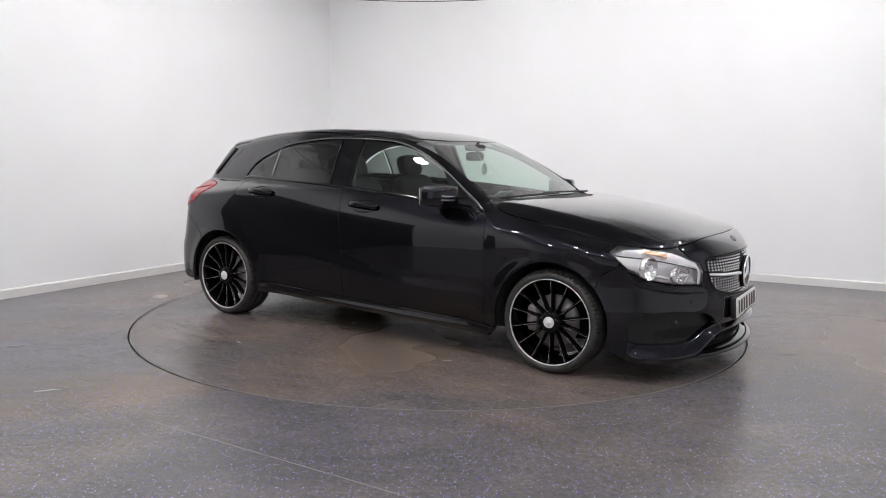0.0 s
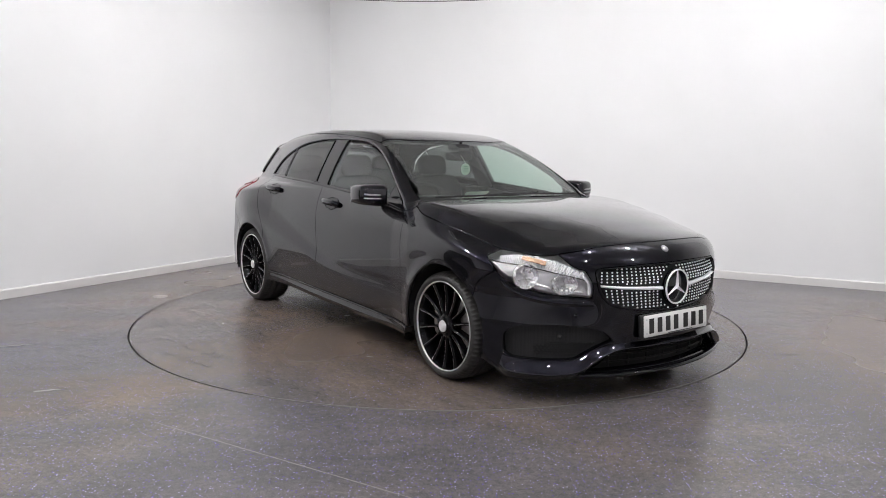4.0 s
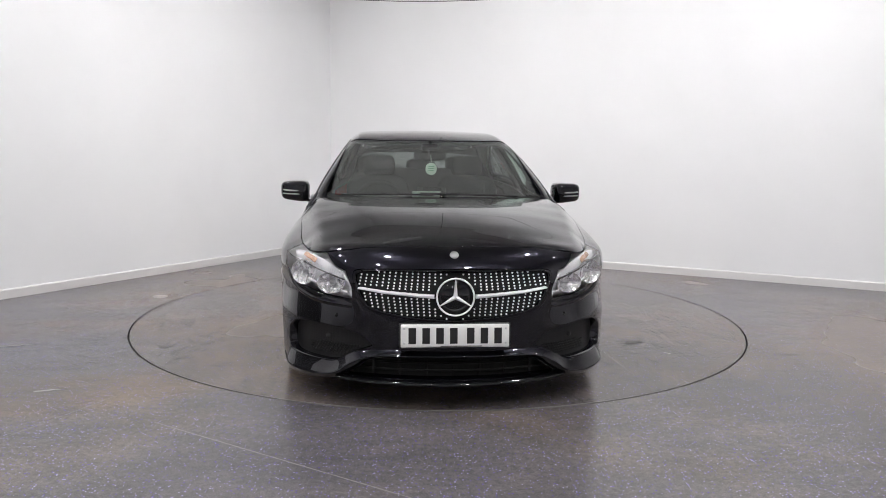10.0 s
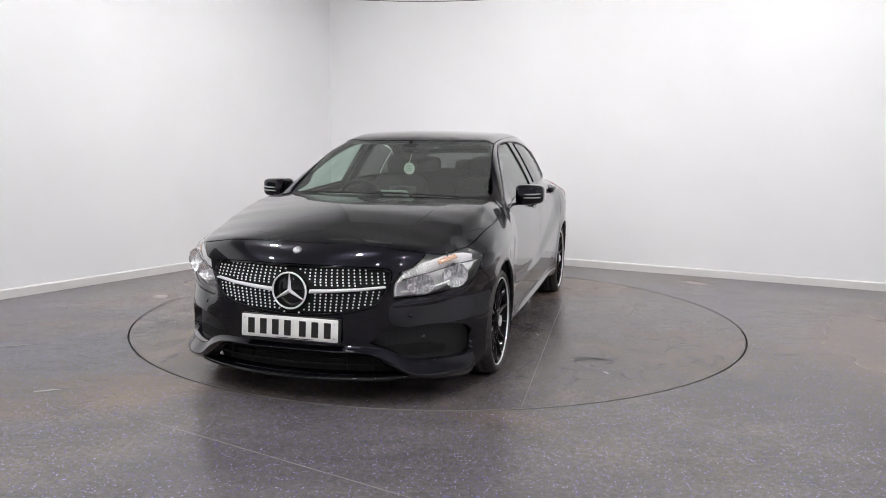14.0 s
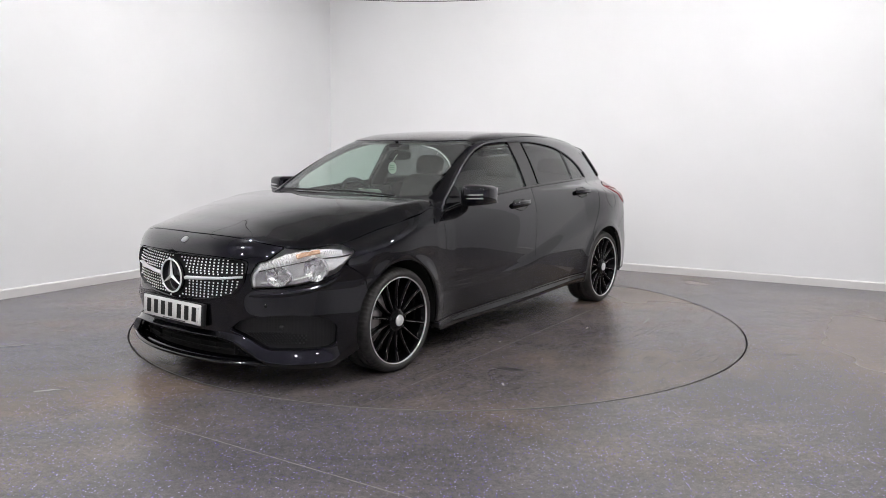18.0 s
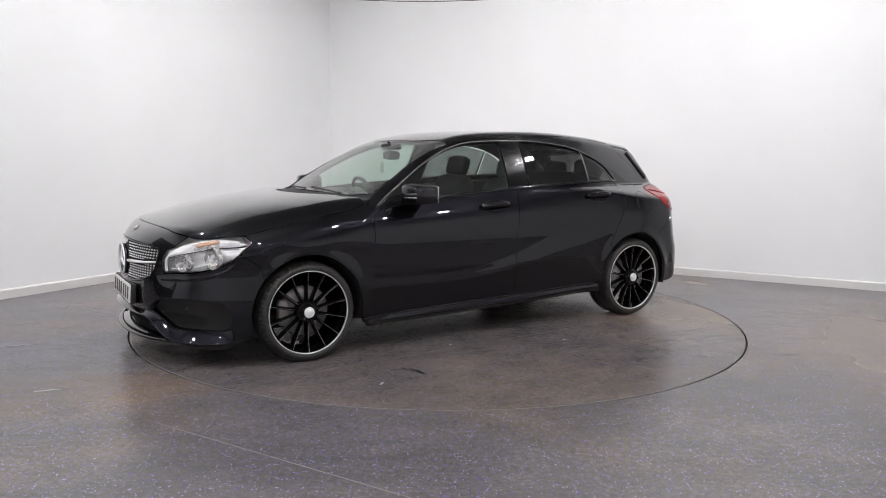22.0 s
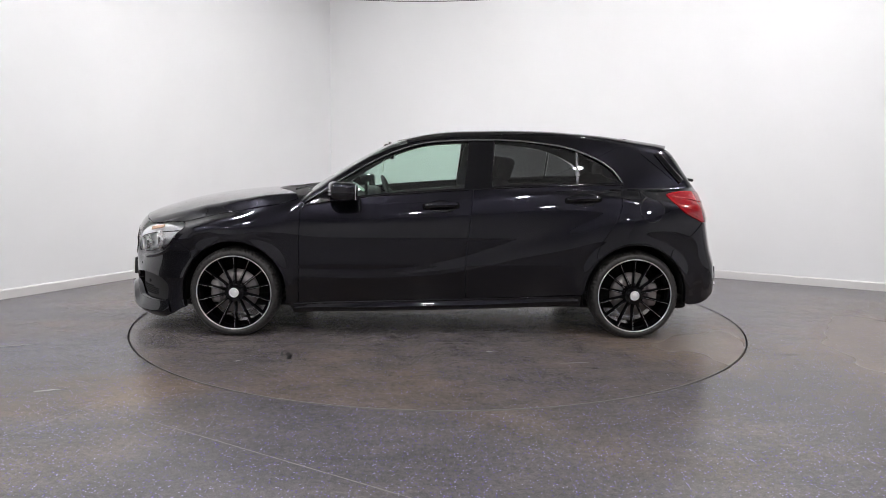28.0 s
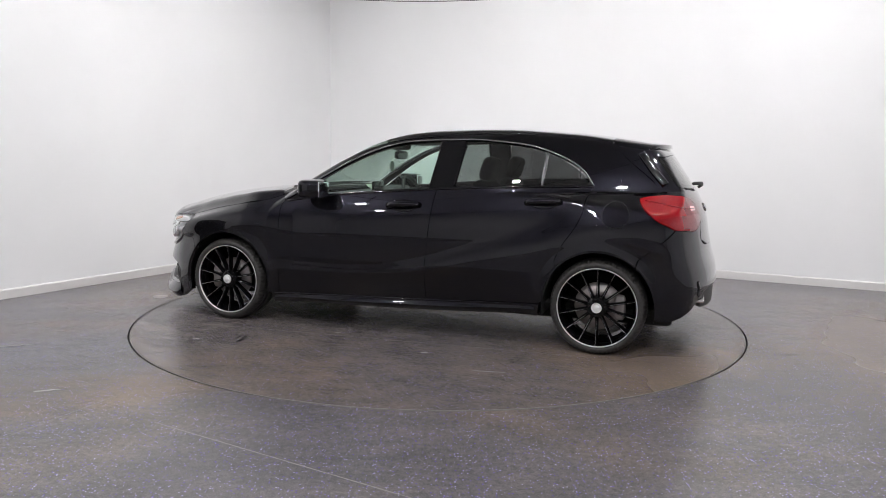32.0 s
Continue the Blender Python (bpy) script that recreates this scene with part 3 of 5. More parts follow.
def strip(name, mat, parent, points, width, height, side=1, label="", off=0.0, closed=False):
    """A rounded moulding along a line on the skin (points in x, y, z)."""
    p = np.array(points, float)
    nrm = normals_at(p * (1, 1, 1))
    tan = np.gradient(p, axis=0)
    if closed:
        tan = np.roll(p, -1, 0) - np.roll(p, 1, 0)
    tan /= np.linalg.norm(tan, axis=1)[:, None]
    acr = np.cross(nrm, tan)
    prof = ((-.5, -.3), (-.5, .5), (-.3, .9), (0, 1.0), (.3, .9), (.5, .5), (.5, -.3))
    v = [p[i] + acr[i] * a * width + nrm[i] * (h * height + off) for i in range(len(p)) for a, h in prof]
    k, f = len(prof), []
    m = len(p)
    for i in range(m if closed else m - 1):
        for j in range(k):
            a, b = i * k, ((i + 1) % m) * k
            f.append((a + j, b + j, b + (j + 1) % k, a + (j + 1) % k))
    if not closed:
        f += [tuple(range(k))[::-1], tuple(range((m - 1) * k, m * k))]
    v = np.array(v)
    bm = bmesh.new()
    vs = [bm.verts.new(q * (1, side, 1)) for q in v]
    for q in f:
        bm.faces.new([vs[i] for i in q])
    bmesh.ops.recalc_face_normals(bm, faces=bm.faces)
    return part(name, bm, mat, parent, label)


car = new("car")
tagged(car, "black five-door hatchback car with black multi-spoke wheels", "car")

# lines that panels share
ARCH_F, ARCH_R, HUB_Z, ARCH = 1.352, -1.355, 0.299, 0.348


def arc(c, a0, a1, n=24, r=ARCH):
    return [(c + r * math.cos(math.radians(a0 + (a1 - a0) * k / n)), HUB_Z + r * math.sin(math.radians(a0 + (a1 - a0) * k / n))) for k in range(n + 1)]


def xz(points):
    """Side coordinates of (x, y) points on the upper skin."""
    p = on_z([q[0] for q in points], [q[1] for q in points])
    return [(a[0], a[2]) for a in p]


HOOD_SIDE = [(2.05, .43), (2.032, .515), (1.978, .622), (1.93, .675), (1.875, .708), (1.80, .738), (1.70, .765), (1.60, .782), (1.50, .790), (1.40, .800), (1.25, .812), (1.05, .800), (.93, .765)]
ROOF_SIDE = [(.20, .570), (0, .560), (-.4, .552), (-.9, .537), (-1.2, .522), (-1.37, .51)]
SCREEN_SIDE = [(.84, .675), (.6, .638), (.38, .600), (.20, .570)]
DLO_TOP = [(.865, .917), (.664, 1.047), (.472, 1.163), (.284, 1.253), (.089, 1.311), (-.107, 1.331), (-.303, 1.337), (-.499, 1.338),
           (-.696, 1.322), (-.894, 1.293), (-1.088, 1.224), (-1.209, 1.150), (-1.286, 1.052)]
WAIST = [(.865, .895), (.483, .950), (-.238, 1.007), (-.8, 1.035), (-1.286, 1.050)]
DOOR_F = [(.922, .228), (.919, .50), (.912, .75), (.905, .86), (.88, .897)]
DOOR_B = [(-.205, .262), (-.201, .479), (-.214, .652), (-.246, .955), (-.257, 1.009)]
DOOR_R = [(-1.096, .532), (-1.085, .590), (-1.137, .697), (-1.20, .79), (-1.244, .889), (-1.258, .985), (-1.286, 1.050)]
TAIL_UP = [(-1.571, .983), (-1.62, .995), (-1.714, 1.006)]
TAIL_LOW = [(-1.803, .801), (-1.682, .862), (-1.608, .932), (-1.571, .983)]
GATE_SIDE = [(-1.434, 1.262), (-1.491, 1.212), (-1.639, 1.091), (-1.714, 1.006)]
BUMPER_CUT = [(-1.803, .801), (-1.722, .718), (-1.594, .613)]

hood = skin("hood", PAINT, car, mirrored_y(outline([(2.088, 0), (2.076, .257), (2.05, .43)], HOOD_SIDE, [(.93, .765), (.965, .68), (1.07, .42), (1.16, .2), (1.18, 0)])), "z")
roof = skin("roof", PAINT, car, mirrored_y(outline([(.30, 0), (.285, .3), (.20, .570)], ROOF_SIDE, [(-1.37, .51), (-1.385, .3), (-1.39, 0)])), "z", step=.02)
skin("windscreen", SCREEN_GLASS, car, mirrored_y(outline([(.945, 0), (.93, .35), (.88, .55), (.84, .675)], SCREEN_SIDE, [(.20, .570), (.285, .3), (.30, 0)])), "z", step=.02, off=-.004, gap=.004, depth=.004)

skin("cowl", MATT, car, mirrored_y(outline([(1.19, 0), (1.17, .2), (1.08, .42), (.975, .68), (.935, .75)], [(.935, .75), (.83, .68)], [(.83, .68), (.87, .55), (.92, .35), (.935, 0)])), "z", off=-.014, depth=.03)
for s in (1, -1):
    wing = xz(HOOD_SIDE)
    skin("front_fender", PAINT, car, outline(wing[6:], [wing[-1], (.88, .897)], DOOR_F[::-1], [(.922, .228), (.985, .228)], arc(ARCH_F, 191, 38),
                                            [(1.626, .513), (1.645, .585), (1.70, .628), (1.745, .655)], [(1.745, .655), (1.735, .69), (1.678, .736)], [(1.678, .736), wing[6]]), "y", side=s)
    door = skin("front_door", PAINT, car, outline(DOOR_F, WAIST[:3], DOOR_B[::-1], [(-.205, .262), (.922, .23)]), "y", side=s)
    rear_door = skin("rear_door", PAINT, car, outline(DOOR_B, WAIST[2:], DOOR_R[::-1], arc(ARCH_R, 42, 3, 10), [(-1.003, .318), (-.985, .301)], [(-.985, .301), (-.205, .262)]), "y", side=s)
    skin("body_side", PAINT, car, outline([(.88, .899), wing[-1]], [wing[-1]] + xz(SCREEN_SIDE), xz(ROOF_SIDE), xz([(-1.37, .51), (-1.42, .53)]) + [GATE_SIDE[0]],
                                         GATE_SIDE, TAIL_UP[::-1], TAIL_LOW[::-1],
                                         BUMPER_CUT, arc(ARCH_R, 130, 42), DOOR_R, DLO_TOP[::-1]), "y", side=s)
    skin("sill", PAINT, car, outline([(.985, .225), (-.05, .258), (-.99, .297)], [(-.99, .297), (-.98, .222)], [(-.98, .222), (0, .19), (.955, .170)], [(.955, .17), (.985, .225)]), "y", side=s, off=.008, depth=.06)

BUMPER = outline(nose([tuple(q) for q in on_z([2.088, 2.076, 2.05], [0, .257, .43])]), nose([tuple(q) for q in on_z([2.05, 2.032, 1.978], [.43, .515, .622])]), nose([tuple(on_z([1.978], [.622])[0])] + [(2.05, .575, .695), (2.085, .53, .678)]),
                 nose([(2.085, .53, .68), (2.115, .505, .60), (2.115, .505, .535)]), nose([(2.115, .505, .535), (2.014, .66, .546), (1.907, .76, .572), (1.81, .825, .612)] + [tuple(on_y([1.757], [.665])[0])]),
                 nose_xz([(1.757, .665), (1.745, .655), (1.70, .628), (1.645, .585), (1.626, .513)]), nose_xz(arc(ARCH_F, 38, -18, 12)),
                 nose([tuple(on_y([1.697], [.193])[0]), (1.82, .81, .130), (1.95, .71, .122), (2.08, .56, .132), (2.2, .2, .145), (2.22, 0, .145)]))
GRILLE = outline(nose_yz([(0, .70), (.25, .698), (.452, .690)]), nose_yz([(.452, .690), (.484, .678), (.489, .645)]), nose_yz([(.489, .645), (.470, .568), (.428, .510), (.35, .483), (.21, .460), (0, .448)]))
INTAKE = outline(nose([(2.162, .392, .322), (2.132, .47, .376), (2.047, .618, .403), (1.941, .732, .402), (1.85, .80, .382)]), nose([(1.85, .80, .382), (1.805, .827, .335), (1.808, .825, .250)]),
                 nose([(1.808, .825, .250), (1.86, .794, .228), (2.018, .655, .226), (2.075, .577, .232)]), nose([(2.075, .577, .232), (2.124, .487, .285), (2.162, .392, .322)]))
LOWER = outline(nose_yz([(0, .277), (.25, .273), (.388, .265)]), nose_yz([(.388, .265), (.47, .205), (.535, .160)]), nose_yz([(.535, .160), (.39, .164), (0, .165)]))
both = lambda h: mirrored(h)
flip = lambda h: np.array(h) * (-1, 1)
skin("front_bumper", PAINT, car, both(BUMPER), "n", holes=[both(GRILLE), INTAKE, flip(INTAKE), both(LOWER)], step=.011, depth=.05)
skin("grille_backing", VOID, car, both(GRILLE), "n", off=-.035, gap=-.01, depth=.01)
skin("lower_grille", VOID, car, both(LOWER), "n", off=-.06, gap=-.02, depth=.01)
for h in (INTAKE, flip(INTAKE)):
    skin("side_intake", MESH, car, h, "n", off=-.045, gap=-.012, depth=.01)

HEAD_TOP = [tuple(q) for q in on_z([q[0] for q in HOOD_SIDE[2:7]], [q[1] for q in HOOD_SIDE[2:7]])]
HEAD_LOW = [tuple(on_y([1.757], [.668])[0]), (1.81, .825, .615), (1.907, .76, .575), (2.014, .66, .549), (2.115, .507, .537)]
HEAD_OUT = outline(nose([(2.115, .507, .537), (2.117, .503, .60), (2.083, .532, .679)]), nose([(2.083, .532, .679), (2.048, .577, .696), HEAD_TOP[0]]), nose(HEAD_TOP), nose(HEAD_TOP[-1:]) + nose_xz([(1.678, .736)]),
                   nose_xz([(1.678, .736), (1.735, .690)]) + nose(HEAD_LOW[:1]), nose(HEAD_LOW))
for s in (1, -1):
    lamp = skin("headlight", LENS, car, HEAD_OUT, "n", side=s, depth=.03, step=.011, label="clear headlight with chrome reflectors")
    lamp.visible_shadow = False
    skin("headlight_housing", HOUSING, lamp, HEAD_OUT, "n", side=s, off=-.056, gap=0.004, depth=-.05, step=.014)

TAIL_OUT = outline(tail_xz(TAIL_UP), tail_xz(TAIL_UP[-1:]) + tail([(-1.847, .562, .989), (-1.92, .45, .93)]), tail([(-1.92, .45, .93), (-1.935, .45, .84)]),
                   tail([(-1.935, .45, .84), (-1.909, .603, .788)]) + tail_xz(TAIL_LOW[:1]), tail_xz(TAIL_LOW))
REAR_GLASS = outline(tail_yz([(0, 1.255), (.30, 1.25)]) + tail([(-1.60, .48, 1.235)]), tail([(-1.60, .48, 1.235), (-1.70, .53, 1.12), (-1.76, .545, 1.06)]), tail([(-1.76, .545, 1.06), (-1.80, .50, 1.045)]) + tail_yz([(.25, 1.035), (0, 1.03)]))
GATE = outline(tail_yz([(0, 1.30), (.30, 1.295)]) + tail([(-1.50, .50, 1.275)]) + tail_xz(GATE_SIDE[:1]), tail_xz(GATE_SIDE),
               tail_xz(GATE_SIDE[-1:]) + tail([(-1.847, .562, .990), (-1.92, .45, .93), (-1.935, .45, .84)]), tail([(-1.935, .45, .84), (-1.95, .50, .72)]), tail([(-1.95, .50, .72)]) + tail_yz([(.3, .68), (0, .68)]))
REAR_BUMPER = outline(tail_yz([(0, .675), (.3, .675)]) + tail([(-1.95, .50, .715), (-1.935, .45, .835)]), tail([(-1.935, .45, .835), (-1.909, .603, .785)]) + tail_xz(BUMPER_CUT[:1]), tail_xz(BUMPER_CUT),
                      tail_xz([BUMPER_CUT[-1]] + arc(ARCH_R, 131, 188, 12)), tail_xz([arc(ARCH_R, 188, 189, 1)[0], (-1.737, .238), (-1.82, .250), (-1.90, .30)]) + tail([(-1.95, .72, .36)]) + tail_yz([(.60, .41), (.4, .42), (0, .42)]))
skin("tailgate", PAINT, car, both(GATE), "t", holes=[both(REAR_GLASS)])
skin("rear_window", PRIVACY, car, both(REAR_GLASS), "t", off=-.004, depth=.004)
skin("rear_bumper", PAINT, car, both(REAR_BUMPER), "t", depth=.04)
for s in (1, -1):
    lamp = skin("tail_light", RED, car, TAIL_OUT, "t", side=s, off=.004, depth=.03, step=.011, label="glossy red tail light")
    skin("lower_lens", RED_DARK, lamp, tail_xz([(-1.69, .868), (-1.79, .885)]) + tail([(-1.90, .55, .885), (-1.93, .46, .878), (-1.93, .455, .845), (-1.905, .60, .797)]) + tail_xz([(-1.806, .810)]), "t", side=s, off=.0065, depth=.003, step=.009)
    skin("reversing_lens", CLEAR_RED, lamp, tail([(-1.862, .585, .940), (-1.893, .52, .935), (-1.90, .525, .912), (-1.868, .595, .912)]), "t", side=s, off=.0065, depth=.003, step=.007)
    strip("lamp_rib", RED_DARK, lamp, lift(smooth_line(tail_xz([(-1.61, .970), (-1.70, .955), (-1.80, .935)]) + tail([(-1.90, .52, .915)])), "t"), .006, .004, s, off=.005)

for s in (1, -1):
    skin("front_window", GLASS, car, outline([(.615, .945), (.645, 1.050)], [(.645, 1.050), (.472, 1.150), (.284, 1.240), (.089, 1.298), (-.107, 1.318), (-.222, 1.322)], [(-.222, 1.322), (-.19, 1.012)], [(-.19, 1.012), (.2, .985), (.615, .945)]), "y", side=s, off=-.004, depth=.004, step=.02)
    skin("rear_side_window", PRIVACY, car, outline([(-.378, 1.026), (-.408, 1.326)], [(-.408, 1.326), (-.55, 1.326), (-.7, 1.310), (-.894, 1.280), (-.962, 1.262)], [(-.962, 1.262), (-.952, 1.046)], [(-.952, 1.046), (-.378, 1.026)]), "y", side=s, off=-.004, depth=.004, step=.02)
    skin("quarter_window", PRIVACY, car, outline([(-.98, 1.258), (-1.088, 1.210), (-1.20, 1.138), (-1.262, 1.060)], [(-1.262, 1.060), (-.970, 1.048)], [(-.970, 1.048), (-.98, 1.258)]), "y", side=s, off=-.004, depth=.004, step=.02)
    skin("window_pillar", GLOSS, car, outline([(-.188, 1.008), (-.222, 1.334)], [(-.222, 1.334), (-.408, 1.336)], [(-.408, 1.336), (-.378, 1.02)], [(-.378, 1.02), (-.188, 1.008)]), "y", side=s, off=-.002, step=.02)
    skin("mirror_sail", GLOSS, car, outline([(.865, .900), (.648, 1.050)], [(.648, 1.050), (.615, .942)], [(.615, .942), (.865, .900)]), "y", side=s, off=-.002, step=.02)
    top = lift(smooth_line(DLO_TOP), "y")
    strip("window_trim", TRIM, car, top, .011, .006, s)
    strip("waist_trim", GLOSS, car, lift(smooth_line(WAIST), "y"), .018, .006, s)
    for line in ([(-.196, 1.016), (-.214, 1.17), (-.224, 1.322)], [(-.372, 1.030), (-.390, 1.18), (-.402, 1.326)]):
        strip("pillar_trim", GLOSS, car, lift(smooth_line(line), "y"), .007, .005, s)
    strip("window_divider", TRIM, car, lift(smooth_line([(-.961, 1.046), (-.971, 1.262)]), "y"), .016, .004, s)

# ---- wheels ----


def wheel(x, side):
    m = pose(x, side * (0.880 if x > 0 else 0.872), HUB_Z) @ (pose(0, 0, 0, 0, 0, 0) if side > 0 else pose(0, 0, 0, 0, 0, 180))
    w = part("wheel", lathe([(.2440, -.010), (.236, -.022), (.231, -.045), (.222, -.060), (.216, -.10), (.212, -.19), (.238, -.20)], 96), SPOKE, car)
    w.matrix_basis = m
    R = HUB_Z + .003
    tread = lathe([(.236, -.205), (.255, -.215), (.275, -.222), (.294, -.216), (R - .003, -.200), (R, -.170), (R, -.120), (R - .007, -.117), (R - .007, -.109), (R, -.106), (R, -.066), (R - .007, -.063), (R - .007, -.056), (R, -.053),
                   (R - .001, -.040), (R - .004, -.026), (.290, -.011), (.280, -.002), (.268, .003), (.258, .001), (.2515, -.006), (.250, -.012), (.238, -.02)], 216)
    for v in tread.verts:
        r = math.hypot(v.co.x, v.co.z)
        if r > .288 and (v.co.y > -.050 or v.co.y < -.125) and round(math.atan2(v.co.z, v.co.x) / (2 * math.pi) * 216) % 3 == 0:
            v.co.x, v.co.z = v.co.x * (r - .010) / r, v.co.z * (r - .010) / r
    part("tyre", tread, RUBBER, w, "black low-profile tyre")
    part("rim_lip", lathe([(.2510, -.018), (.2510, -.005), (.2500, -.002), (.2468, -.002), (.2455, -.005), (.2445, -.012)], 96), LIP, w, "polished silver rim lip")
    spoke = bmesh.new()
    rows = []
    for r, wd, h in ((.045, .011, -.020), (.09, .0095, -.026), (.15, .0090, -.026), (.21, .010, -.017), (.241, .013, -.010)):
        rows.append([spoke.verts.new(q) for q in ((-wd, h - .045, r), (-wd * .95, h - .016, r), (-wd * .18, h, r), (wd * .18, h, r), (wd * .95, h - .016, r), (wd, h - .045, r))])
    for a, b in zip(rows, rows[1:]):
        for k in range(5):
            spoke.faces.new((a[k], a[k + 1], b[k + 1], b[k]))
    bmesh.ops.recalc_face_normals(spoke, faces=spoke.faces)
    first = part("spoke", spoke, SPOKE, w)
    for k in range(1, 14):
        o = first.copy()
        scene.collection.objects.link(o)
        o.matrix_basis = Matrix.Rotation(2 * math.pi * k / 14, 4, "Y")
    edge = bmesh.new()
    rows = [[edge.verts.new((d, h + .0008, r)) for d in (-.0008, .0006)] for r, h in ((.085, -.0255), (.12, -.026), (.15, -.026), (.18, -.0225), (.21, -.017), (.241, -.010))]
    for p, q in zip(rows, rows[1:]):
        edge.faces.new((p[0], p[1], q[1], q[0]))
    line = part("spoke_edge", edge, SILVER, w, "thin polished edge on the spoke")
    for k in range(1, 14):
        o = line.copy()
        scene.collection.objects.link(o)
        o.matrix_basis = Matrix.Rotation(2 * math.pi * k / 14, 4, "Y")
    for k in range(5):
        a = 2 * math.pi * (k + .25) / 5
        part("wheel_bolt", lathe([(0, .0), (.009, -.001), (.010, -.004), (.010, -.02)], 12), SPOKE, w).location = (.050 * math.cos(a), -.010, .050 * math.sin(a))
    caliper = part("brake_caliper", super_bm((.07, .05, .16), .5), DISC, w)
    caliper.location = (.135 if x > 0 else -.135, -.09, 0)
    part("hub", lathe([(.0, -.006), (.034, -.008), (.062, -.016), (.068, -.03), (.068, -.06), (.0, -.06)], 40), SPOKE, w)
    part("hub_cap", lathe([(.0, .002), (.018, .0015), (.020, -.001), (.024, -.001), (.026, .001), (.031, -.001), (.033, -.007), (.0, -.008)], 32), STAR, w, "round silver hub cap")
    part("brake_disc", lathe([(.07, -.085), (.150, -.085), (.150, -.105), (.07, -.105)], 48), DISC, w, "steel brake disc")
    return w


for wx in (ARCH_F, ARCH_R):
    for s in (1, -1):
        wheel(wx, s)

# ---- under the skin ----
part("underbody", box_bm((3.7, 1.24, .10), (0.05, 0, .21), .03), VOID, car)
part("boot_tub", box_bm((.42, 1.12, .46), (-1.67, 0, .60), .04), VOID, car)
part("engine_block", box_bm((.82, 1.1, .36), (1.56, 0, .46), .04), VOID, car)
for wx in (ARCH_F, ARCH_R):
    for s in (1, -1):
        liner = bmesh.new()
        rows = []
        for k in range(25):
            a = math.radians(-12 + 204 * k / 24)
            rows.append([liner.verts.new((wx + .354 * math.cos(a), s * y, HUB_Z + .354 * math.sin(a))) for y in (.862, .60)])
        for a, b in zip(rows, rows[1:]):
            liner.faces.new((a[0], a[1], b[1], b[0]))
        liner.faces.new([r[1] for r in rows])
        part("wheel_arch_liner", liner, VOID, car)

# ---- grille, badge and plate ----


def face_pose(y, z, off=0.0, sign=1):
    """A pose on the nose (or tail) with its z axis along the skin's normal and its y axis up."""
    p = on_x([abs(y)], [z], sign)
    nr = normals_at(p)[0]
    p = p[0] + nr * off
    m = 1 if y >= 0 else -1
    nr, p = Vector((nr[0], nr[1] * m, nr[2])), Vector((p[0], p[1] * m, p[2]))
    side = Vector((0, 0, 1)).cross(nr).normalized()
    up = nr.cross(side)
    return Matrix(((side.x, up.x, nr.x, p.x), (side.y, up.y, nr.y, p.y), (side.z, up.z, nr.z, p.z), (0, 0, 0, 1)))


def yz_line(points, sign=1):
    """Places on the nose along a smooth line of (y, z)."""
    q = smooth_line(points)
    p = on_x([abs(a[0]) for a in q], [a[1] for a in q], sign)
    for a, b in zip(p, q):
        a[1] = b[0]
    return p


grille = skin("grille", GLOSS, car, both(GRILLE), "n", holes=[both(nose_yz([(0, .690), (.25, .689), (.444, .681), (.474, .668), (.478, .645), (.459, .572), (.418, .519), (.345, .493), (.21, .471), (0, .459)]))], off=.004, depth=.03, step=.011, label="diamond grille with chrome pins and a silver blade")
pins_v, pins_f = [], []
half_grille = np.array(both(nose_yz([(0, .690), (.25, .689), (.444, .681), (.474, .668), (.478, .645), (.459, .572), (.418, .519), (.345, .493), (.21, .471), (0, .459)])))
cand = np.array([(math.copysign((abs(i) - .5) * .0285 * (1 - .5 * abs(z - .585)), i), z + .004 * abs(i) / 17) for i in range(-18, 19) if i for z in (.462 + .0156 * k for k in range(15))])
spot = on_x(np.abs(cand[:, 0]), cand[:, 1])
flow = normals_at(spot)
sign = np.where(cand[:, 0] < 0, -1.0, 1.0)
ok = inside(half_grille, np.stack([sign * np.arctan2(spot[:, 1], spot[:, 0] - NOSE_C), spot[:, 2]], 1))
ok &= np.hypot(cand[:, 0], cand[:, 1] - .573) > .112
ok &= np.abs(cand[:, 1] - .573 - .05 * np.abs(cand[:, 0])) > .0155
for p, nr, sg in zip(spot[ok], flow[ok], sign[ok]):
    nr = Vector((nr[0], nr[1] * sg, nr[2]))
    p = Vector((p[0], p[1] * sg, p[2])) - nr * .014
    u = Vector((0, 0, 1)).cross(nr).normalized()
    v = nr.cross(u)
    b0, r = len(pins_v), .0052
    for rr, h in ((r, 0.0), (r * .8, .004)):
        for q in range(6):
            pins_v.append(p + u * rr * math.cos(q * math.pi / 3) + v * rr * math.sin(q * math.pi / 3) + nr * h)
    pins_v.append(p + nr * .0062)
    for q in range(6):
        w = (q + 1) % 6
        pins_f += [(b0 + q, b0 + w, b0 + 6 + w, b0 + 6 + q), (b0 + 6 + q, b0 + 6 + w, b0 + 12)]
tagged(part_data("stud_pattern", pins_v, pins_f, PIN, grille, "rows of small chrome pins", smooth=False), kind="stuff")
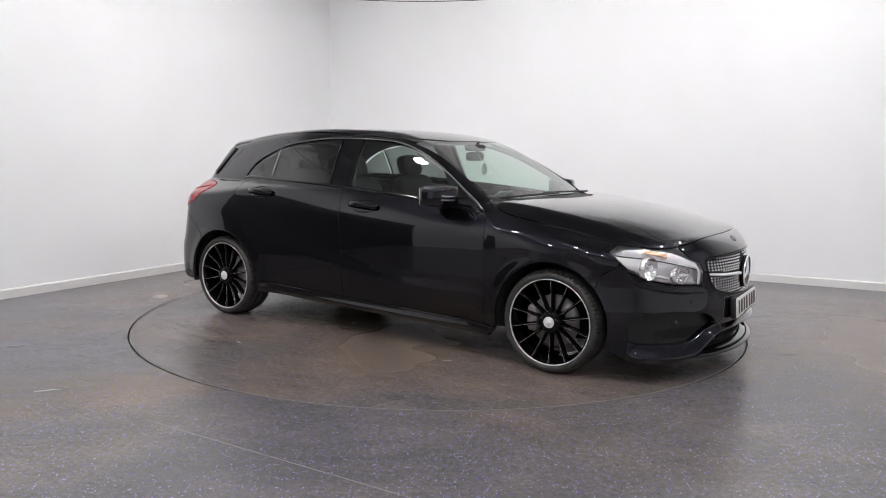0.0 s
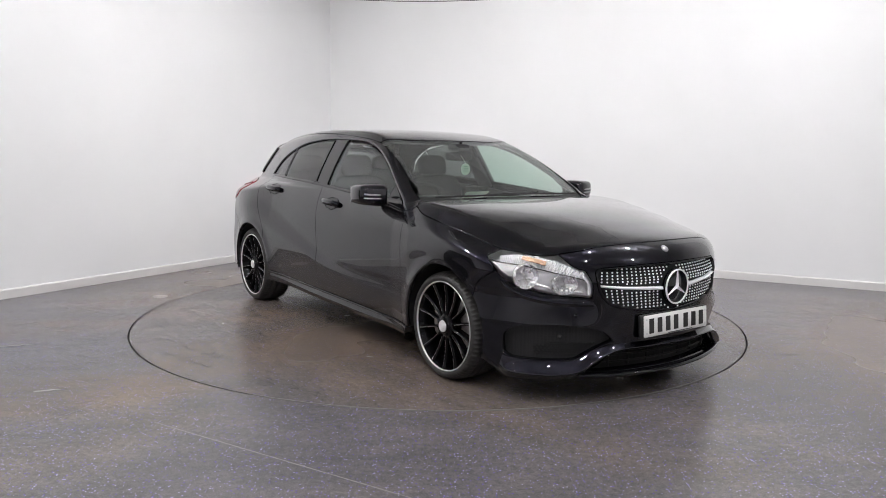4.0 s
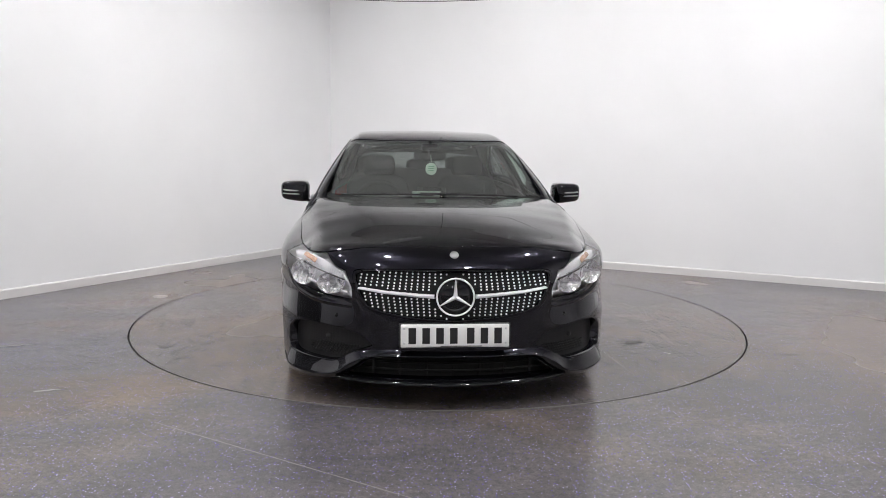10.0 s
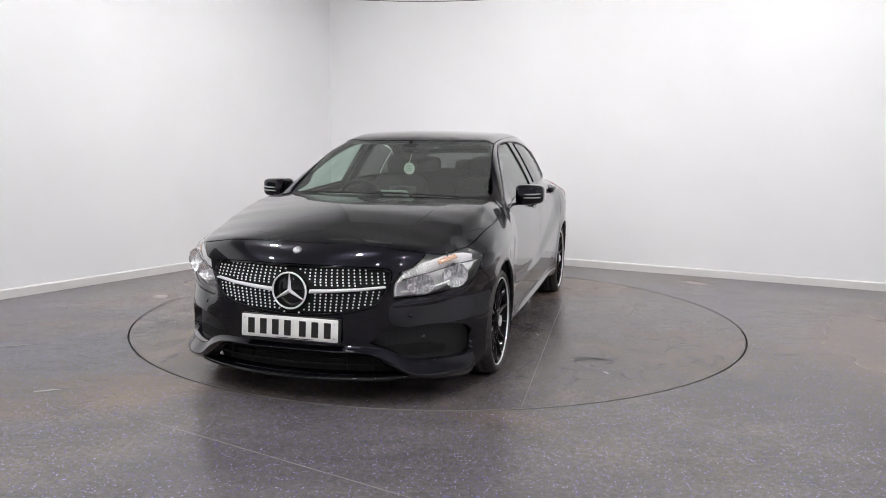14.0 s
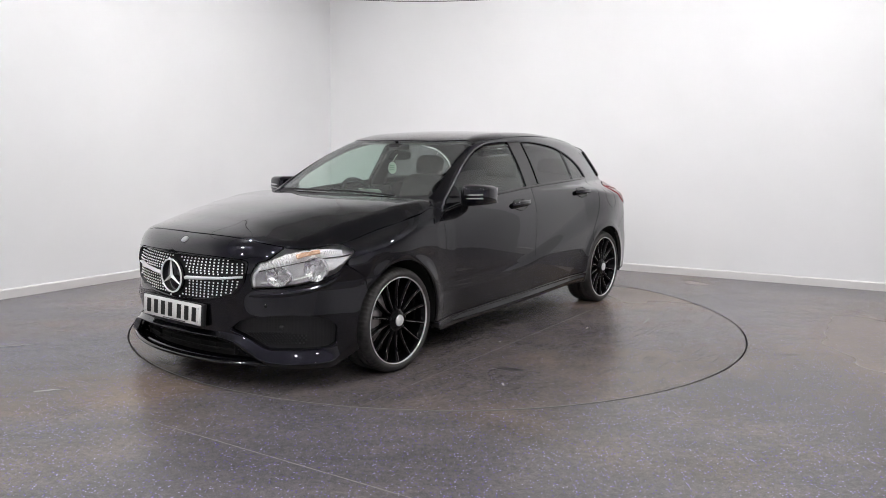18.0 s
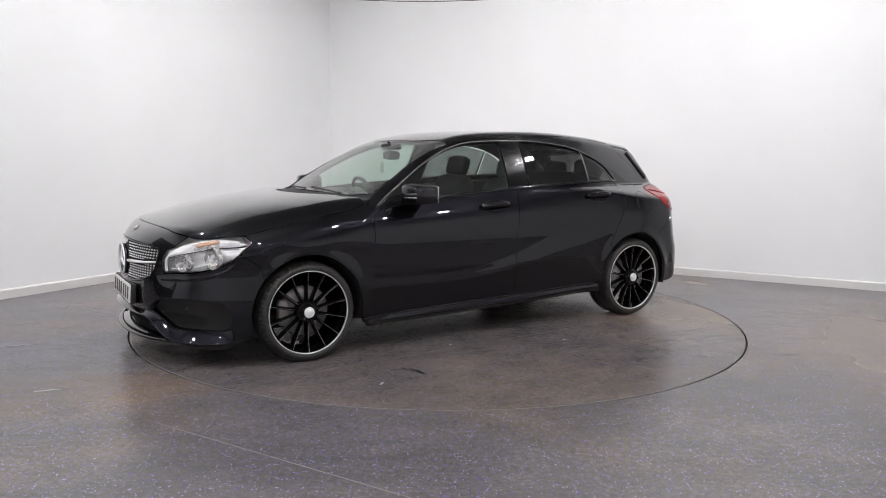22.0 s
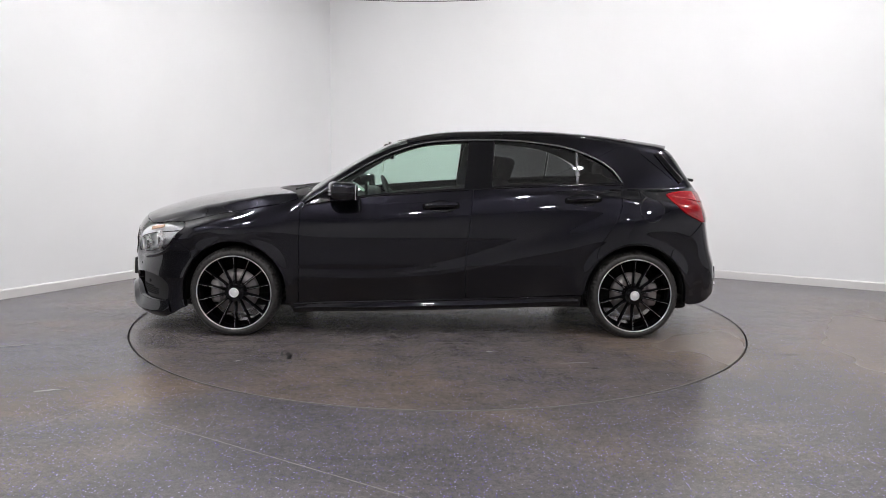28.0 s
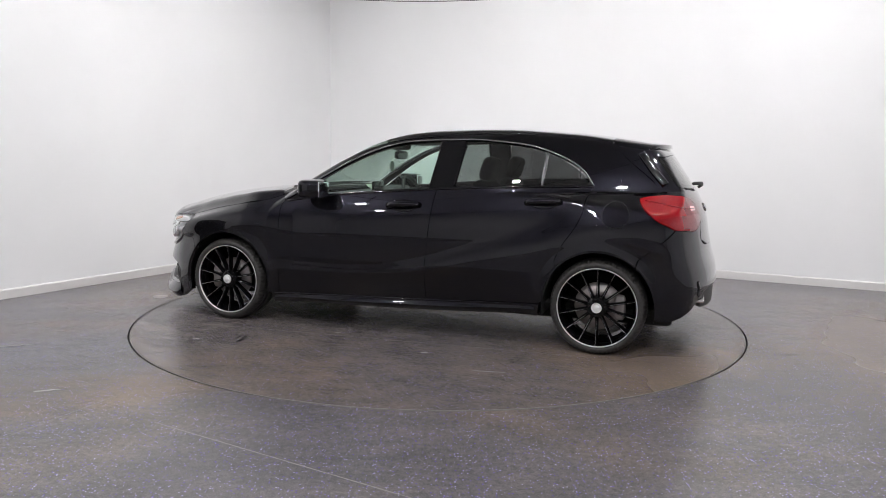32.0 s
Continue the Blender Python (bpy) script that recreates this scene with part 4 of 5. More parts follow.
for s in (1, -1):
    blade = bmesh.new()
    rows = []
    for y, z, h in ((.10, .571, .0090), (.20, .577, .0078), (.34, .586, .0066), (.465, .598, .0045)):
        m = face_pose(s * y, z, -.004)
        rows.append([blade.verts.new(m @ Vector((0, a * h, b))) for a, b in ((-1, -.015), (-1, 0), (-.3, .006), (.3, .006), (1, 0), (1, -.015))])
    for a, b in zip(rows, rows[1:]):
        for k in range(5):
            blade.faces.new((a[k], a[k + 1], b[k + 1], b[k]))
    blade.faces.new(rows[0]), blade.faces.new(rows[-1])
    bmesh.ops.recalc_face_normals(blade, faces=blade.faces)
    part("grille_blade", blade, STAR, grille, "satin silver blade", smooth=False)

emblem = part("emblem", lathe([(0.0, 0.0), (.094, 0.0), (.094, -.02), (.0, -.02)], 48, "z"), GLOSS, car, "round silver emblem on the grille")
emblem.matrix_basis = face_pose(0, .573, .004)
ring = [(.0890 + .0046 * math.cos(2 * math.pi * k / 14), .004 + .0046 * math.sin(2 * math.pi * k / 14)) for k in range(15)]
part("emblem_ring", lathe(ring, 64, "z"), STAR, emblem)
arms = bmesh.new()
for k in range(3):
    a = math.pi / 2 + k * 2 * math.pi / 3
    d, w = Vector((math.cos(a), math.sin(a), 0)), Vector((-math.sin(a), math.cos(a), 0))
    e = [arms.verts.new(q) for q in (w * .0105 + d * .004 + Vector((0, 0, .001)), d * .086 + w * .0025 + Vector((0, 0, .001)), d * .086 - w * .0025 + Vector((0, 0, .001)), -w * .0105 + d * .004 + Vector((0, 0, .001)), Vector((0, 0, .014)), d * .086 + Vector((0, 0, .006)))]
    for f in ((0, 1, 5, 4), (4, 5, 2, 3), (1, 2, 5)):
        arms.faces.new([e[i] for i in f])
bmesh.ops.recalc_face_normals(arms, faces=arms.faces)
part("emblem_arms", arms, STAR, emblem, smooth=False)

badge = part("hood_badge", lathe([(0.0, .006), (.016, .005), (.021, .002), (.022, -.004), (0, -.004)], 32, "z"), SILVER, car, "small round silver badge")
badge.matrix_basis = face_pose(0, .762, .003)

plate = part("number_plate", box_bm((.52, .111, .008), (0, 0, 0), .006), PLATE, car, "white number plate with dark bars")
plate.matrix_basis = pose(2.238, 0, .388, 90, 0, 90) @ pose(0, 0, 0, -4, 0, 0)
for k, cx in enumerate((-.205, -.139, -.073, -.007, .074, .140, .206)):
    part("bar", box_bm((.036, .076, .002), (cx, 0, .0050), 0), INK, plate, smooth=False)
for cx in (-.243, .243):
    for cy in (-.035, .035):
        part("screw_cap", box_bm((.009, .009, .003), (cx, cy, .005), .001), SILVER, plate)
part("plate_bar", box_bm((.20, .004, .002), (.03, -.050, .0048), 0), INK, plate, smooth=False)
part("plate_holder", box_bm((.535, .122, .03), (0, -.002, -.018), .008), MATT, plate)

# ---- bumper mouldings ----
splitter = yz_line([(-.56, .158), (-.40, .152), (0, .150), (.40, .152), (.56, .158)])
strip("splitter", GLOSS, car, splitter, .022, .034)


def loft(name, mat, parent, lines, offs, domain, side=1, label="", n=8):
    """A moulding between lines on the skin, each raised by its own offsets."""
    rows = []
    for line, off in zip(lines, offs):
        q = lift(smooth_line(line, n), domain)
        raise_by = np.interp(np.linspace(0, 1, len(q)), np.linspace(0, 1, len(off)), off)
        rows.append(q + normals_at(q) * raise_by[:, None])
    m, v, f = len(rows[0]), np.concatenate(rows) * (1, side, 1), []
    for r in range(len(rows) - 1):
        for i in range(m - 1):
            f.append((r * m + i, r * m + i + 1, (r + 1) * m + i + 1, (r + 1) * m + i))
    bm = bmesh.new()
    vs = [bm.verts.new(q) for q in v]
    for q in f:
        bm.faces.new([vs[i] for i in q])
    bmesh.ops.recalc_face_normals(bm, faces=bm.faces)
    if sum(g.normal.dot(g.calc_center_median() - Vector((0, 0, .5))) for g in bm.faces) < 0:
        bmesh.ops.reverse_faces(bm, faces=bm.faces)
    return part(name, bm, mat, parent, label)


def between(a, b, t):
    return [tuple(p + (q - p) * t for p, q in zip(u, w)) for u, w in zip(a, b)]


for s in (1, -1):
    top = nose([(2.225, 0, .306), (2.2, .2, .306), (2.164, .387, .303), (2.124, .487, .280), (2.075, .578, .228), (2.017, .655, .222), (1.859, .795, .224), (1.805, .827, .235)])
    ridge = nose([(2.225, 0, .287), (2.2, .2, .286), (2.163, .387, .278), (2.122, .487, .236), (2.08, .56, .182), (2.0, .668, .160), (1.85, .80, .160), (1.795, .832, .185)])
    low = nose([(2.225, 0, .270), (2.2, .2, .268), (2.163, .387, .260), (2.12, .487, .198), (2.075, .565, .150), (1.99, .675, .124), (1.84, .803, .122), (1.79, .835, .150)])
    peak = np.array((.030, .030, .032, .036, .042, .044, .034, .012))
    loft("bumper_wing", PAINT, car, [top, between(top, ridge, .5), between(top, ridge, .85), ridge, between(ridge, low, .12), between(ridge, low, .6), low, low],
         [peak * 0 + .001, peak * .38, peak * .86, peak, peak * .97, peak * .62, peak * .3, peak * 0 - .05], "n", s, "glossy black wing moulding under the intake")
    ledge = nose([(2.122, .500, .520), (2.02, .66, .528), (1.907, .762, .552), (1.82, .822, .590), (1.765, .845, .635)])
    drop = [(a, z - .030) for a, z in ledge]
    loft("lamp_ledge", PAINT, car, [ledge, between(ledge, drop, .3), between(ledge, drop, .55), drop], [[0, .002, .002, .002, 0], [.001, .010, .012, .010, 0], [.001, .010, .012, .009, 0], [-.001] * 5], "n", s)
    sill_top = [(.955, .232), (.4, .248), (-.3, .268), (-.965, .290)]
    sill_out = [(.955, .196), (.4, .210), (-.3, .232), (-.965, .262)]
    sill_low = [(.955, .166), (.4, .176), (-.3, .196), (-.965, .226)]
    loft("side_skirt", PAINT, car, [sill_top, between(sill_top, sill_out, .45), between(sill_top, sill_out, .9), sill_out, between(sill_out, sill_low, .15), sill_low, sill_low],
         [[.004] * 4, [.008, .010, .010, .008], [.010, .024, .024, .010], [.011, .027, .027, .011], [.010, .025, .025, .010], [.006, .010, .010, .006], [-.04] * 4], "y", s, "glossy black side skirt with a raised lip")
    # raised honeycomb studs low in the intake insert
    cells = [(y, z) for k, z in enumerate(np.arange(.240, .312, .0125)) for y in np.arange(.45 + .0075 * (k % 2), .74, .015) if z > .250 + .55 * max(.56 - y, 0) and z < .33 - .15 * (y - .5)]
    spot = on_x([c[0] for c in cells], [c[1] for c in cells])
    flow = normals_at(spot)
    v, f = [], []
    for p, nr in zip(spot - flow * .044, flow):
        u = np.cross((0, 0, 1.0), nr)
        u /= np.linalg.norm(u)
        w, b0 = np.cross(nr, u), len(v)
        for rr, h in ((.0062, 0.0), (.0045, .005), (.0028, .001)):
            v += [(p + u * rr * math.cos(q * math.pi / 3) + w * rr * math.sin(q * math.pi / 3) + nr * h) * (1, s, 1) for q in range(6)]
        for ring in (0, 6):
            f += [(b0 + ring + q, b0 + ring + (q + 1) % 6, b0 + ring + 6 + (q + 1) % 6, b0 + ring + 6 + q) for q in range(6)]
    insert = [o for o in car.children if o.name.startswith("side_intake")][0 if s > 0 else 1]
    tagged(part_data("honeycomb", v, f, MATT, insert, "rows of small raised honeycomb cells", smooth=False), kind="stuff")
    m = face_pose(s * .64, .335, -.040)
    sensor = part("parking_sensor", lathe([(0, .006), (.011, .005), (.013, 0), (.013, -.01)], 20, "z"), MATT, car)
    sensor.matrix_basis = m
    hook = part("tow_eye_cover", lathe([(0, .0025), (.009, .002), (.011, -.002)], 20, "z"), GLOSS, car)
    hook.matrix_basis = face_pose(s * .57, .455, 0)
for k in range(-3, 4):
    o = part("grille_slat", box_bm((.02, .012, .10), (2.155 - .25 * (k * .13) ** 2, k * .13, .228), .003), VOID, car)
for z in (.20, .235, .265):
    part("grille_bar", tube_bm([Vector(q) - Vector((.045, 0, 0)) for q in yz_line([(-.50, z), (-.25, z), (0, z), (.25, z), (.50, z)])], .005, 6), VOID, car)

# ---- headlights ----
def ribbed_bowl(r, deep, n, rib):
    """A round reflector with upright ribs."""
    bm = lathe([(r * q, -deep + deep * q * q) for q in (0, .12, .25, .4, .55, .7, .85, 1.0)] + [(r * 1.05, .0), (r * 1.05, -.03)], n, "z")
    for v in bm.verts:
        d = math.hypot(v.co.x, v.co.y)
        if d < r * 1.01:
            v.co.z += rib * math.sin(v.co.x / r * 17) * min(1, d / (.3 * r))
    return bm


for s in (1, -1):
    lamp = [o for o in car.children if o.name.startswith("headlight")][0 if s > 0 else 1]
    for (x, y, z), r, deep, squash in (((1.880, .742, .640), .062, .046, 1.0), ((2.030, .615, .600), .050, .042, 1.35)):
        at = lift(nose([(x, y, z)]), "n")[0]
        at = at - normals_at(np.array([at]))[0] * .014
        bowl = part("reflector", ribbed_bowl(r, deep, 72, .0055), REFLECTOR, lamp, "ribbed chrome reflector")
        bowl.matrix_basis = Matrix.Translation((at[0], s * at[1], at[2])) @ pose(0, 0, 0, 90, 0, 90) @ pose(0, 0, 0, 0, 18 * s, 0) @ Matrix.Diagonal((squash, 1, 1, 1))
        part("bulb_shield", lathe([(0, .004), (.008, .003), (.011, -.004), (.011, -.030)], 16, "z"), SILVER, lamp).matrix_basis = bowl.matrix_basis @ pose(0, 0, -.020)
    line = smooth_line(nose([(2.088, .538, .655), (2.02, .612, .684), (1.95, .662, .708), (1.875, .712, .728), (1.80, .750, .738), (1.725, .785, .738)]), 14)
    band = lift(line, "n")
    flow = normals_at(band)
    v, f = [], []
    for k, (q, nr) in enumerate(zip(band, flow)):
        h = .018 + .010 * math.sin(math.pi * (k / (len(band) - 1)) ** .8)
        for i, dz in enumerate((-h, -h * .4, h * .3, h)):
            v.append((q + np.array((0, 0, dz)) - nr * (.016 + .007 * ((k + i) % 2) + (.006 if i in (0, 3) else 0))) * (1, s, 1))
        if k:
            a = 4 * k
            f += [(a - 4 + i, a + i, a + i + 1, a - 3 + i) for i in range(3)]
    part_data("light_strip", v, f, PIN, lamp, "faceted bright light strip", smooth=False)
    rib = lift(smooth_line(nose([(2.095, .545, .628), (1.99, .655, .668), (1.87, .745, .698), (1.75, .815, .712), (1.70, .835, .722)])), "n")
    strip("trim_rib", MATT, lamp, rib, .004, .008, s, off=-.018)
    inner = lift(smooth_line(nose([(2.110, .520, .548), (2.108, .520, .60), (2.088, .545, .650)])), "n")
    strip("inner_rib", PIN, lamp, inner, .016, .008, s, off=-.022)
    shelf = lift(smooth_line(nose([(2.09, .545, .562), (2.0, .672, .575), (1.91, .755, .598)])), "n")
    strip("reflector_shelf", PIN, lamp, shelf, .012, .006, s, off=-.034)
    amber = lift(smooth_line(nose([(1.945, .675, .712), (1.90, .705, .725), (1.84, .738, .738)])), "n")
    strip("indicator", AMBER, lamp, amber, .024, .004, s, off=-.0100)

# ---- mirrors, handles, flap ----


for s in (1, -1):
    housing = super_bm((.19, .184, .132), .45)
    for v in housing.verts:
        c = v.co
        c.x *= 1 - .25 * (c.y / .1025) * (1 if c.x > 0 else 0)
        c.z += .012 * (c.y / .1025) * (1 if c.z < 0 else -.3)
        c.y *= s
    if s < 0:
        bmesh.ops.reverse_faces(housing, faces=housing.faces)
    mirror = part("door_mirror", housing, PAINT, car, "black door mirror with an indicator strip")
    mirror.location = (.615, s * .914, .987)
    part("mirror_glass", box_bm((.006, .145, .100), (-.088, 0, 0), .002), CHROME, mirror)
    part("mirror_stalk", tube_bm([(.05, -s * .150, -.075), (.04, -s * .11, -.066), (.0, -s * .04, -.056), (-.01, s * .02, -.052)], .019, 12, .55), GLOSS, mirror)
    part("indicator_strip", tube_bm([(.072, s * .070, .008), (.090, s * .035, .004), (.097, -s * .04, .002)], .005, 8), SILVER, mirror)
    part("indicator_strip", tube_bm([(.072, s * .072, -.016), (.091, s * .035, -.018), (.098, -s * .04, -.020)], .004, 8), SILVER, mirror)
    doors = [[o for o in car.children if o.name.startswith(k)][0 if s > 0 else 1] for k in ("front_door", "rear_door")]
    for (x0, z0, x1, z1), d in (((.084, .884, -.150, .897), doors[0]), ((-.876, .938, -1.105, .950), doors[1])):
        q = np.array([(x0 + (x1 - x0) * k / 10, z0 + (z1 - z0) * k / 10) for k in range(11)])
        p = lift(q, "y")
        nr = normals_at(p)
        bow = np.array([.004, .020, .030, .034, .036, .036, .036, .034, .030, .020, .004])
        p = p + nr * bow[:, None]
        part("door_handle", tube_bm([Vector((a[0], s * a[1], a[2])) for a in p], .015, 12, 1.3), PAINT, d, "glossy black pull handle")
        cx, cz = (x0 + x1) / 2, (z0 + z1) / 2
        cup = [(cx + .092 * math.cos(k * math.pi / 16), cz + .040 * math.sin(k * math.pi / 16)) for k in range(32)]
        skin("handle_cup", GLOSS, d, cup, "y", side=s, off=.0015, depth=.002, step=.008)
        strip("cup_rim", PAINT, d, lift(cup, "y"), .007, .0045, s, closed=True)

FLAP = [(-1.447 + .082 * math.cos(k * math.pi / 24), .883 + .080 * math.sin(k * math.pi / 24)) for k in range(48)]
flap = lift(FLAP, "y")
strip("fuel_flap_gap", GROOVE, car, flap, .004, .0008, 1, closed=True)

# ---- spoiler, wipers, exhaust ----
sp_v, sp_f = [], []
cols, rws = 25, 9
for layer in (0, 1):
    for i in range(cols):
        y = -.50 + 1.0 * i / (cols - 1)
        tip = -1.715 + .10 * (abs(y) / .5) ** 2.5
        for k in range(rws):
            x = -1.385 + .008 + (tip + 1.377) * k / (rws - 1)
            z = float(spl(x, SCREEN)) - .075 * y * y - .03 * max(0, abs(y) - .42) / .08
            sp_v.append((x, y, z + .003 if layer == 0 else z - .012 - .02 * math.sin(math.pi * min(1, k / (rws - 1)) * .8)))
m2 = cols * rws
for i in range(cols - 1):
    for k in range(rws - 1):
        a = i * rws + k
        sp_f += [(a, a + 1, a + rws + 1, a + rws), (m2 + a, m2 + a + rws, m2 + a + rws + 1, m2 + a + 1)]
    a = i * rws + rws - 1
    sp_f.append((a, m2 + a, m2 + a + rws, a + rws))
for k in range(rws - 1):
    sp_f += [(k, m2 + k, m2 + k + 1, k + 1), ((cols - 1) * rws + k, (cols - 1) * rws + k + 1, m2 + (cols - 1) * rws + k + 1, m2 + (cols - 1) * rws + k)]
bm = bmesh.new()
vs = [bm.verts.new(v) for v in sp_v]
for f in sp_f:
    bm.faces.new([vs[i] for i in f])
bmesh.ops.recalc_face_normals(bm, faces=bm.faces)
part("roof_spoiler", bm, PAINT, car, "black roof spoiler", smooth=True)
for s in (1, -1):
    skin("spoiler_cheek", PAINT, car, outline([(-1.35, 1.315), (-1.50, 1.302), (-1.655, 1.275)], [(-1.655, 1.275), (-1.60, 1.15)], [(-1.60, 1.15), (-1.50, 1.200), (-1.434, 1.258), (-1.35, 1.315)]), "y", side=s, off=-.005, step=.012)
    strip("spoiler_fin", GLOSS, car, lift(smooth_line(tail([(-1.55, .525, 1.262), (-1.63, .565, 1.15), (-1.70, .585, 1.065)])), "t"), .05, .012, s)
    tip_bm = lathe([(.040, 0), (.044, -.004), (.044, -.10), (.038, -.10), (.038, -.004), (.040, 0)], 28, "z")
    bmesh.ops.scale(tip_bm, vec=(2.0, .5, 1), verts=tip_bm.verts)
    o = part("exhaust_tip", tip_bm, CHROME, car, "chrome exhaust tip")
    o.matrix_basis = pose(-1.985, s * .56, .350, 90, 0, -90)
    strip("bumper_slot", GLOSS, car, lift(smooth_line(tail([(-1.94, .70, .48), (-1.955, .69, .43), (-1.95, .70, .39)])), "t"), .030, .006, s)
skin("diffuser", MATT, car, both(outline(tail_yz([(0, .425), (.40, .425), (.66, .40)]), tail_yz([(.66, .40), (.60, .30)]), tail_yz([(.60, .30), (0, .26)]))), "t", off=-.02, depth=.03)
strip("gate_badge", CHROME, car, yz_line([(-.05, .90), (0, .905), (.05, .90)], -1), .06, .012)
wiper = tube_bm([(-1.905, .0, 1.035), (-1.925, .02, 1.05), (-1.925, .10, 1.065), (-1.88, .36, 1.07)], .011, 8)
part("rear_wiper", wiper, MATT, car)
for ys in ([(.985, .52), (.955, .30), (.93, .02), (.925, -.10)], [(1.0, -.02), (.955, -.30), (.91, -.52), (.885, -.60)]):
    p = on_z([q[0] for q in ys], [abs(q[1]) for q in ys])
    for a, q in zip(p, ys):
        a[1], a[2] = q[1], a[2] + .010
    part("wiper", tube_bm([Vector(q) for q in smooth_line(p)], .006, 8), MATT, car)

# ---- cabin ----
for s in (1, -1):
    skin("door_card", CABIN, car, outline([(.86, .26), (.84, .88)], [(.84, .88), (-.24, .99), (-1.25, 1.03)], [(-1.25, 1.03), (-1.0, .30)], [(-1.0, .30), (.86, .26)]), "y", side=s, off=-.055, depth=.01, step=.03)
    skin("pillar_lining", CABIN, car, outline([(-.19, 1.0), (-.25, 1.35)], [(-.25, 1.35), (-.40, 1.35)], [(-.40, 1.35), (-.36, 1.0)], [(-.36, 1.0), (-.19, 1.0)]), "y", side=s, off=-.03, depth=.02, step=.03)
    skin("rail_lining", CABIN, car, outline([(.84, .90)] + xz([(.80, .655), (.6, .63), (.38, .594), (.20, .564), (0, .552), (-.4, .546), (-.9, .531), (-1.2, .516)]) + [(-1.33, 1.20), (-1.32, 1.03)], DLO_TOP[::-1]), "y", side=s, off=-.028, depth=.01, step=.02)
    skin("rear_lining", CABIN, car, outline([(-1.27, 1.03), (-1.33, 1.22)], [(-1.33, 1.22), (-1.46, 1.22)], [(-1.46, 1.22), (-1.62, 1.03)], [(-1.62, 1.03), (-1.27, 1.03)]), "y", side=s, off=-.03, depth=.01, step=.03)
skin("headlining", LINING, car, mirrored_y(outline([(.27, 0), (.25, .3), (.17, .55)], [(.17, .55), (-.4, .53), (-1.2, .50), (-1.42, .48)], [(-1.42, .48), (-1.43, 0)])), "z", off=-.035, depth=.01, step=.04)
part("cabin_floor", box_bm((2.9, 1.5, .04), (-.35, 0, .27), .01), VOID, car)
part("dashboard", box_bm((.42, 1.34, .34), (.70, 0, .755), .07, 4), CABIN, car, "dark moulded dashboard")
part("firewall", box_bm((.06, 1.36, .55), (.95, 0, .62), .02), VOID, car)
part("instrument_hood", box_bm((.22, .36, .10), (.56, -.36, .915), .045, 4), CABIN, car)
part("screen_unit", box_bm((.02, .20, .12), (.53, 0, .955), .008), GLOSS, car)
wheel_bm = lathe([(.172 + .014 * math.cos(2 * math.pi * k / 12), .014 * math.sin(2 * math.pi * k / 12)) for k in range(13)], 48, "z")
steering = part("steering_wheel", wheel_bm, MATT, car, "black three-spoke steering wheel")
steering.matrix_basis = pose(.36, -.36, .885, 0, -66, 0)
part("steering_hub", super_bm((.14, .13, .06), .6), MATT, steering)
for a in (0, 180, 90):
    o = part("steering_spoke", box_bm((.12, .035, .016), (.11, 0, 0), .006), SILVER, steering)
    o.matrix_basis = pose(0, 0, 0, 0, 0, a + 90)


def seat(x, y, back_h, width, headrest=True):
    st = part("seat", super_bm((.52, width, .16), .45), FABRIC, car, "dark fabric seat")
    st.location = (x, y, .50)
    b = part("seat_back", super_bm((.14, width, back_h), .45), FABRIC, st)
    b.matrix_basis = pose(-.24, 0, .06, 0, -17, 0) @ pose(0, 0, back_h / 2 - .04)
    if headrest:
        h = part("headrest", super_bm((.10, .26, .17), .55), FABRIC, st)
        h.matrix_basis = pose(-.24, 0, .06, 0, -17, 0) @ pose(.01, 0, back_h + .04)
        for k in (-.05, .05):
            part("headrest_post", tube_bm([(0, k, -.06), (0, k, -.13)], .006, 8), CHROME, h)
    return st


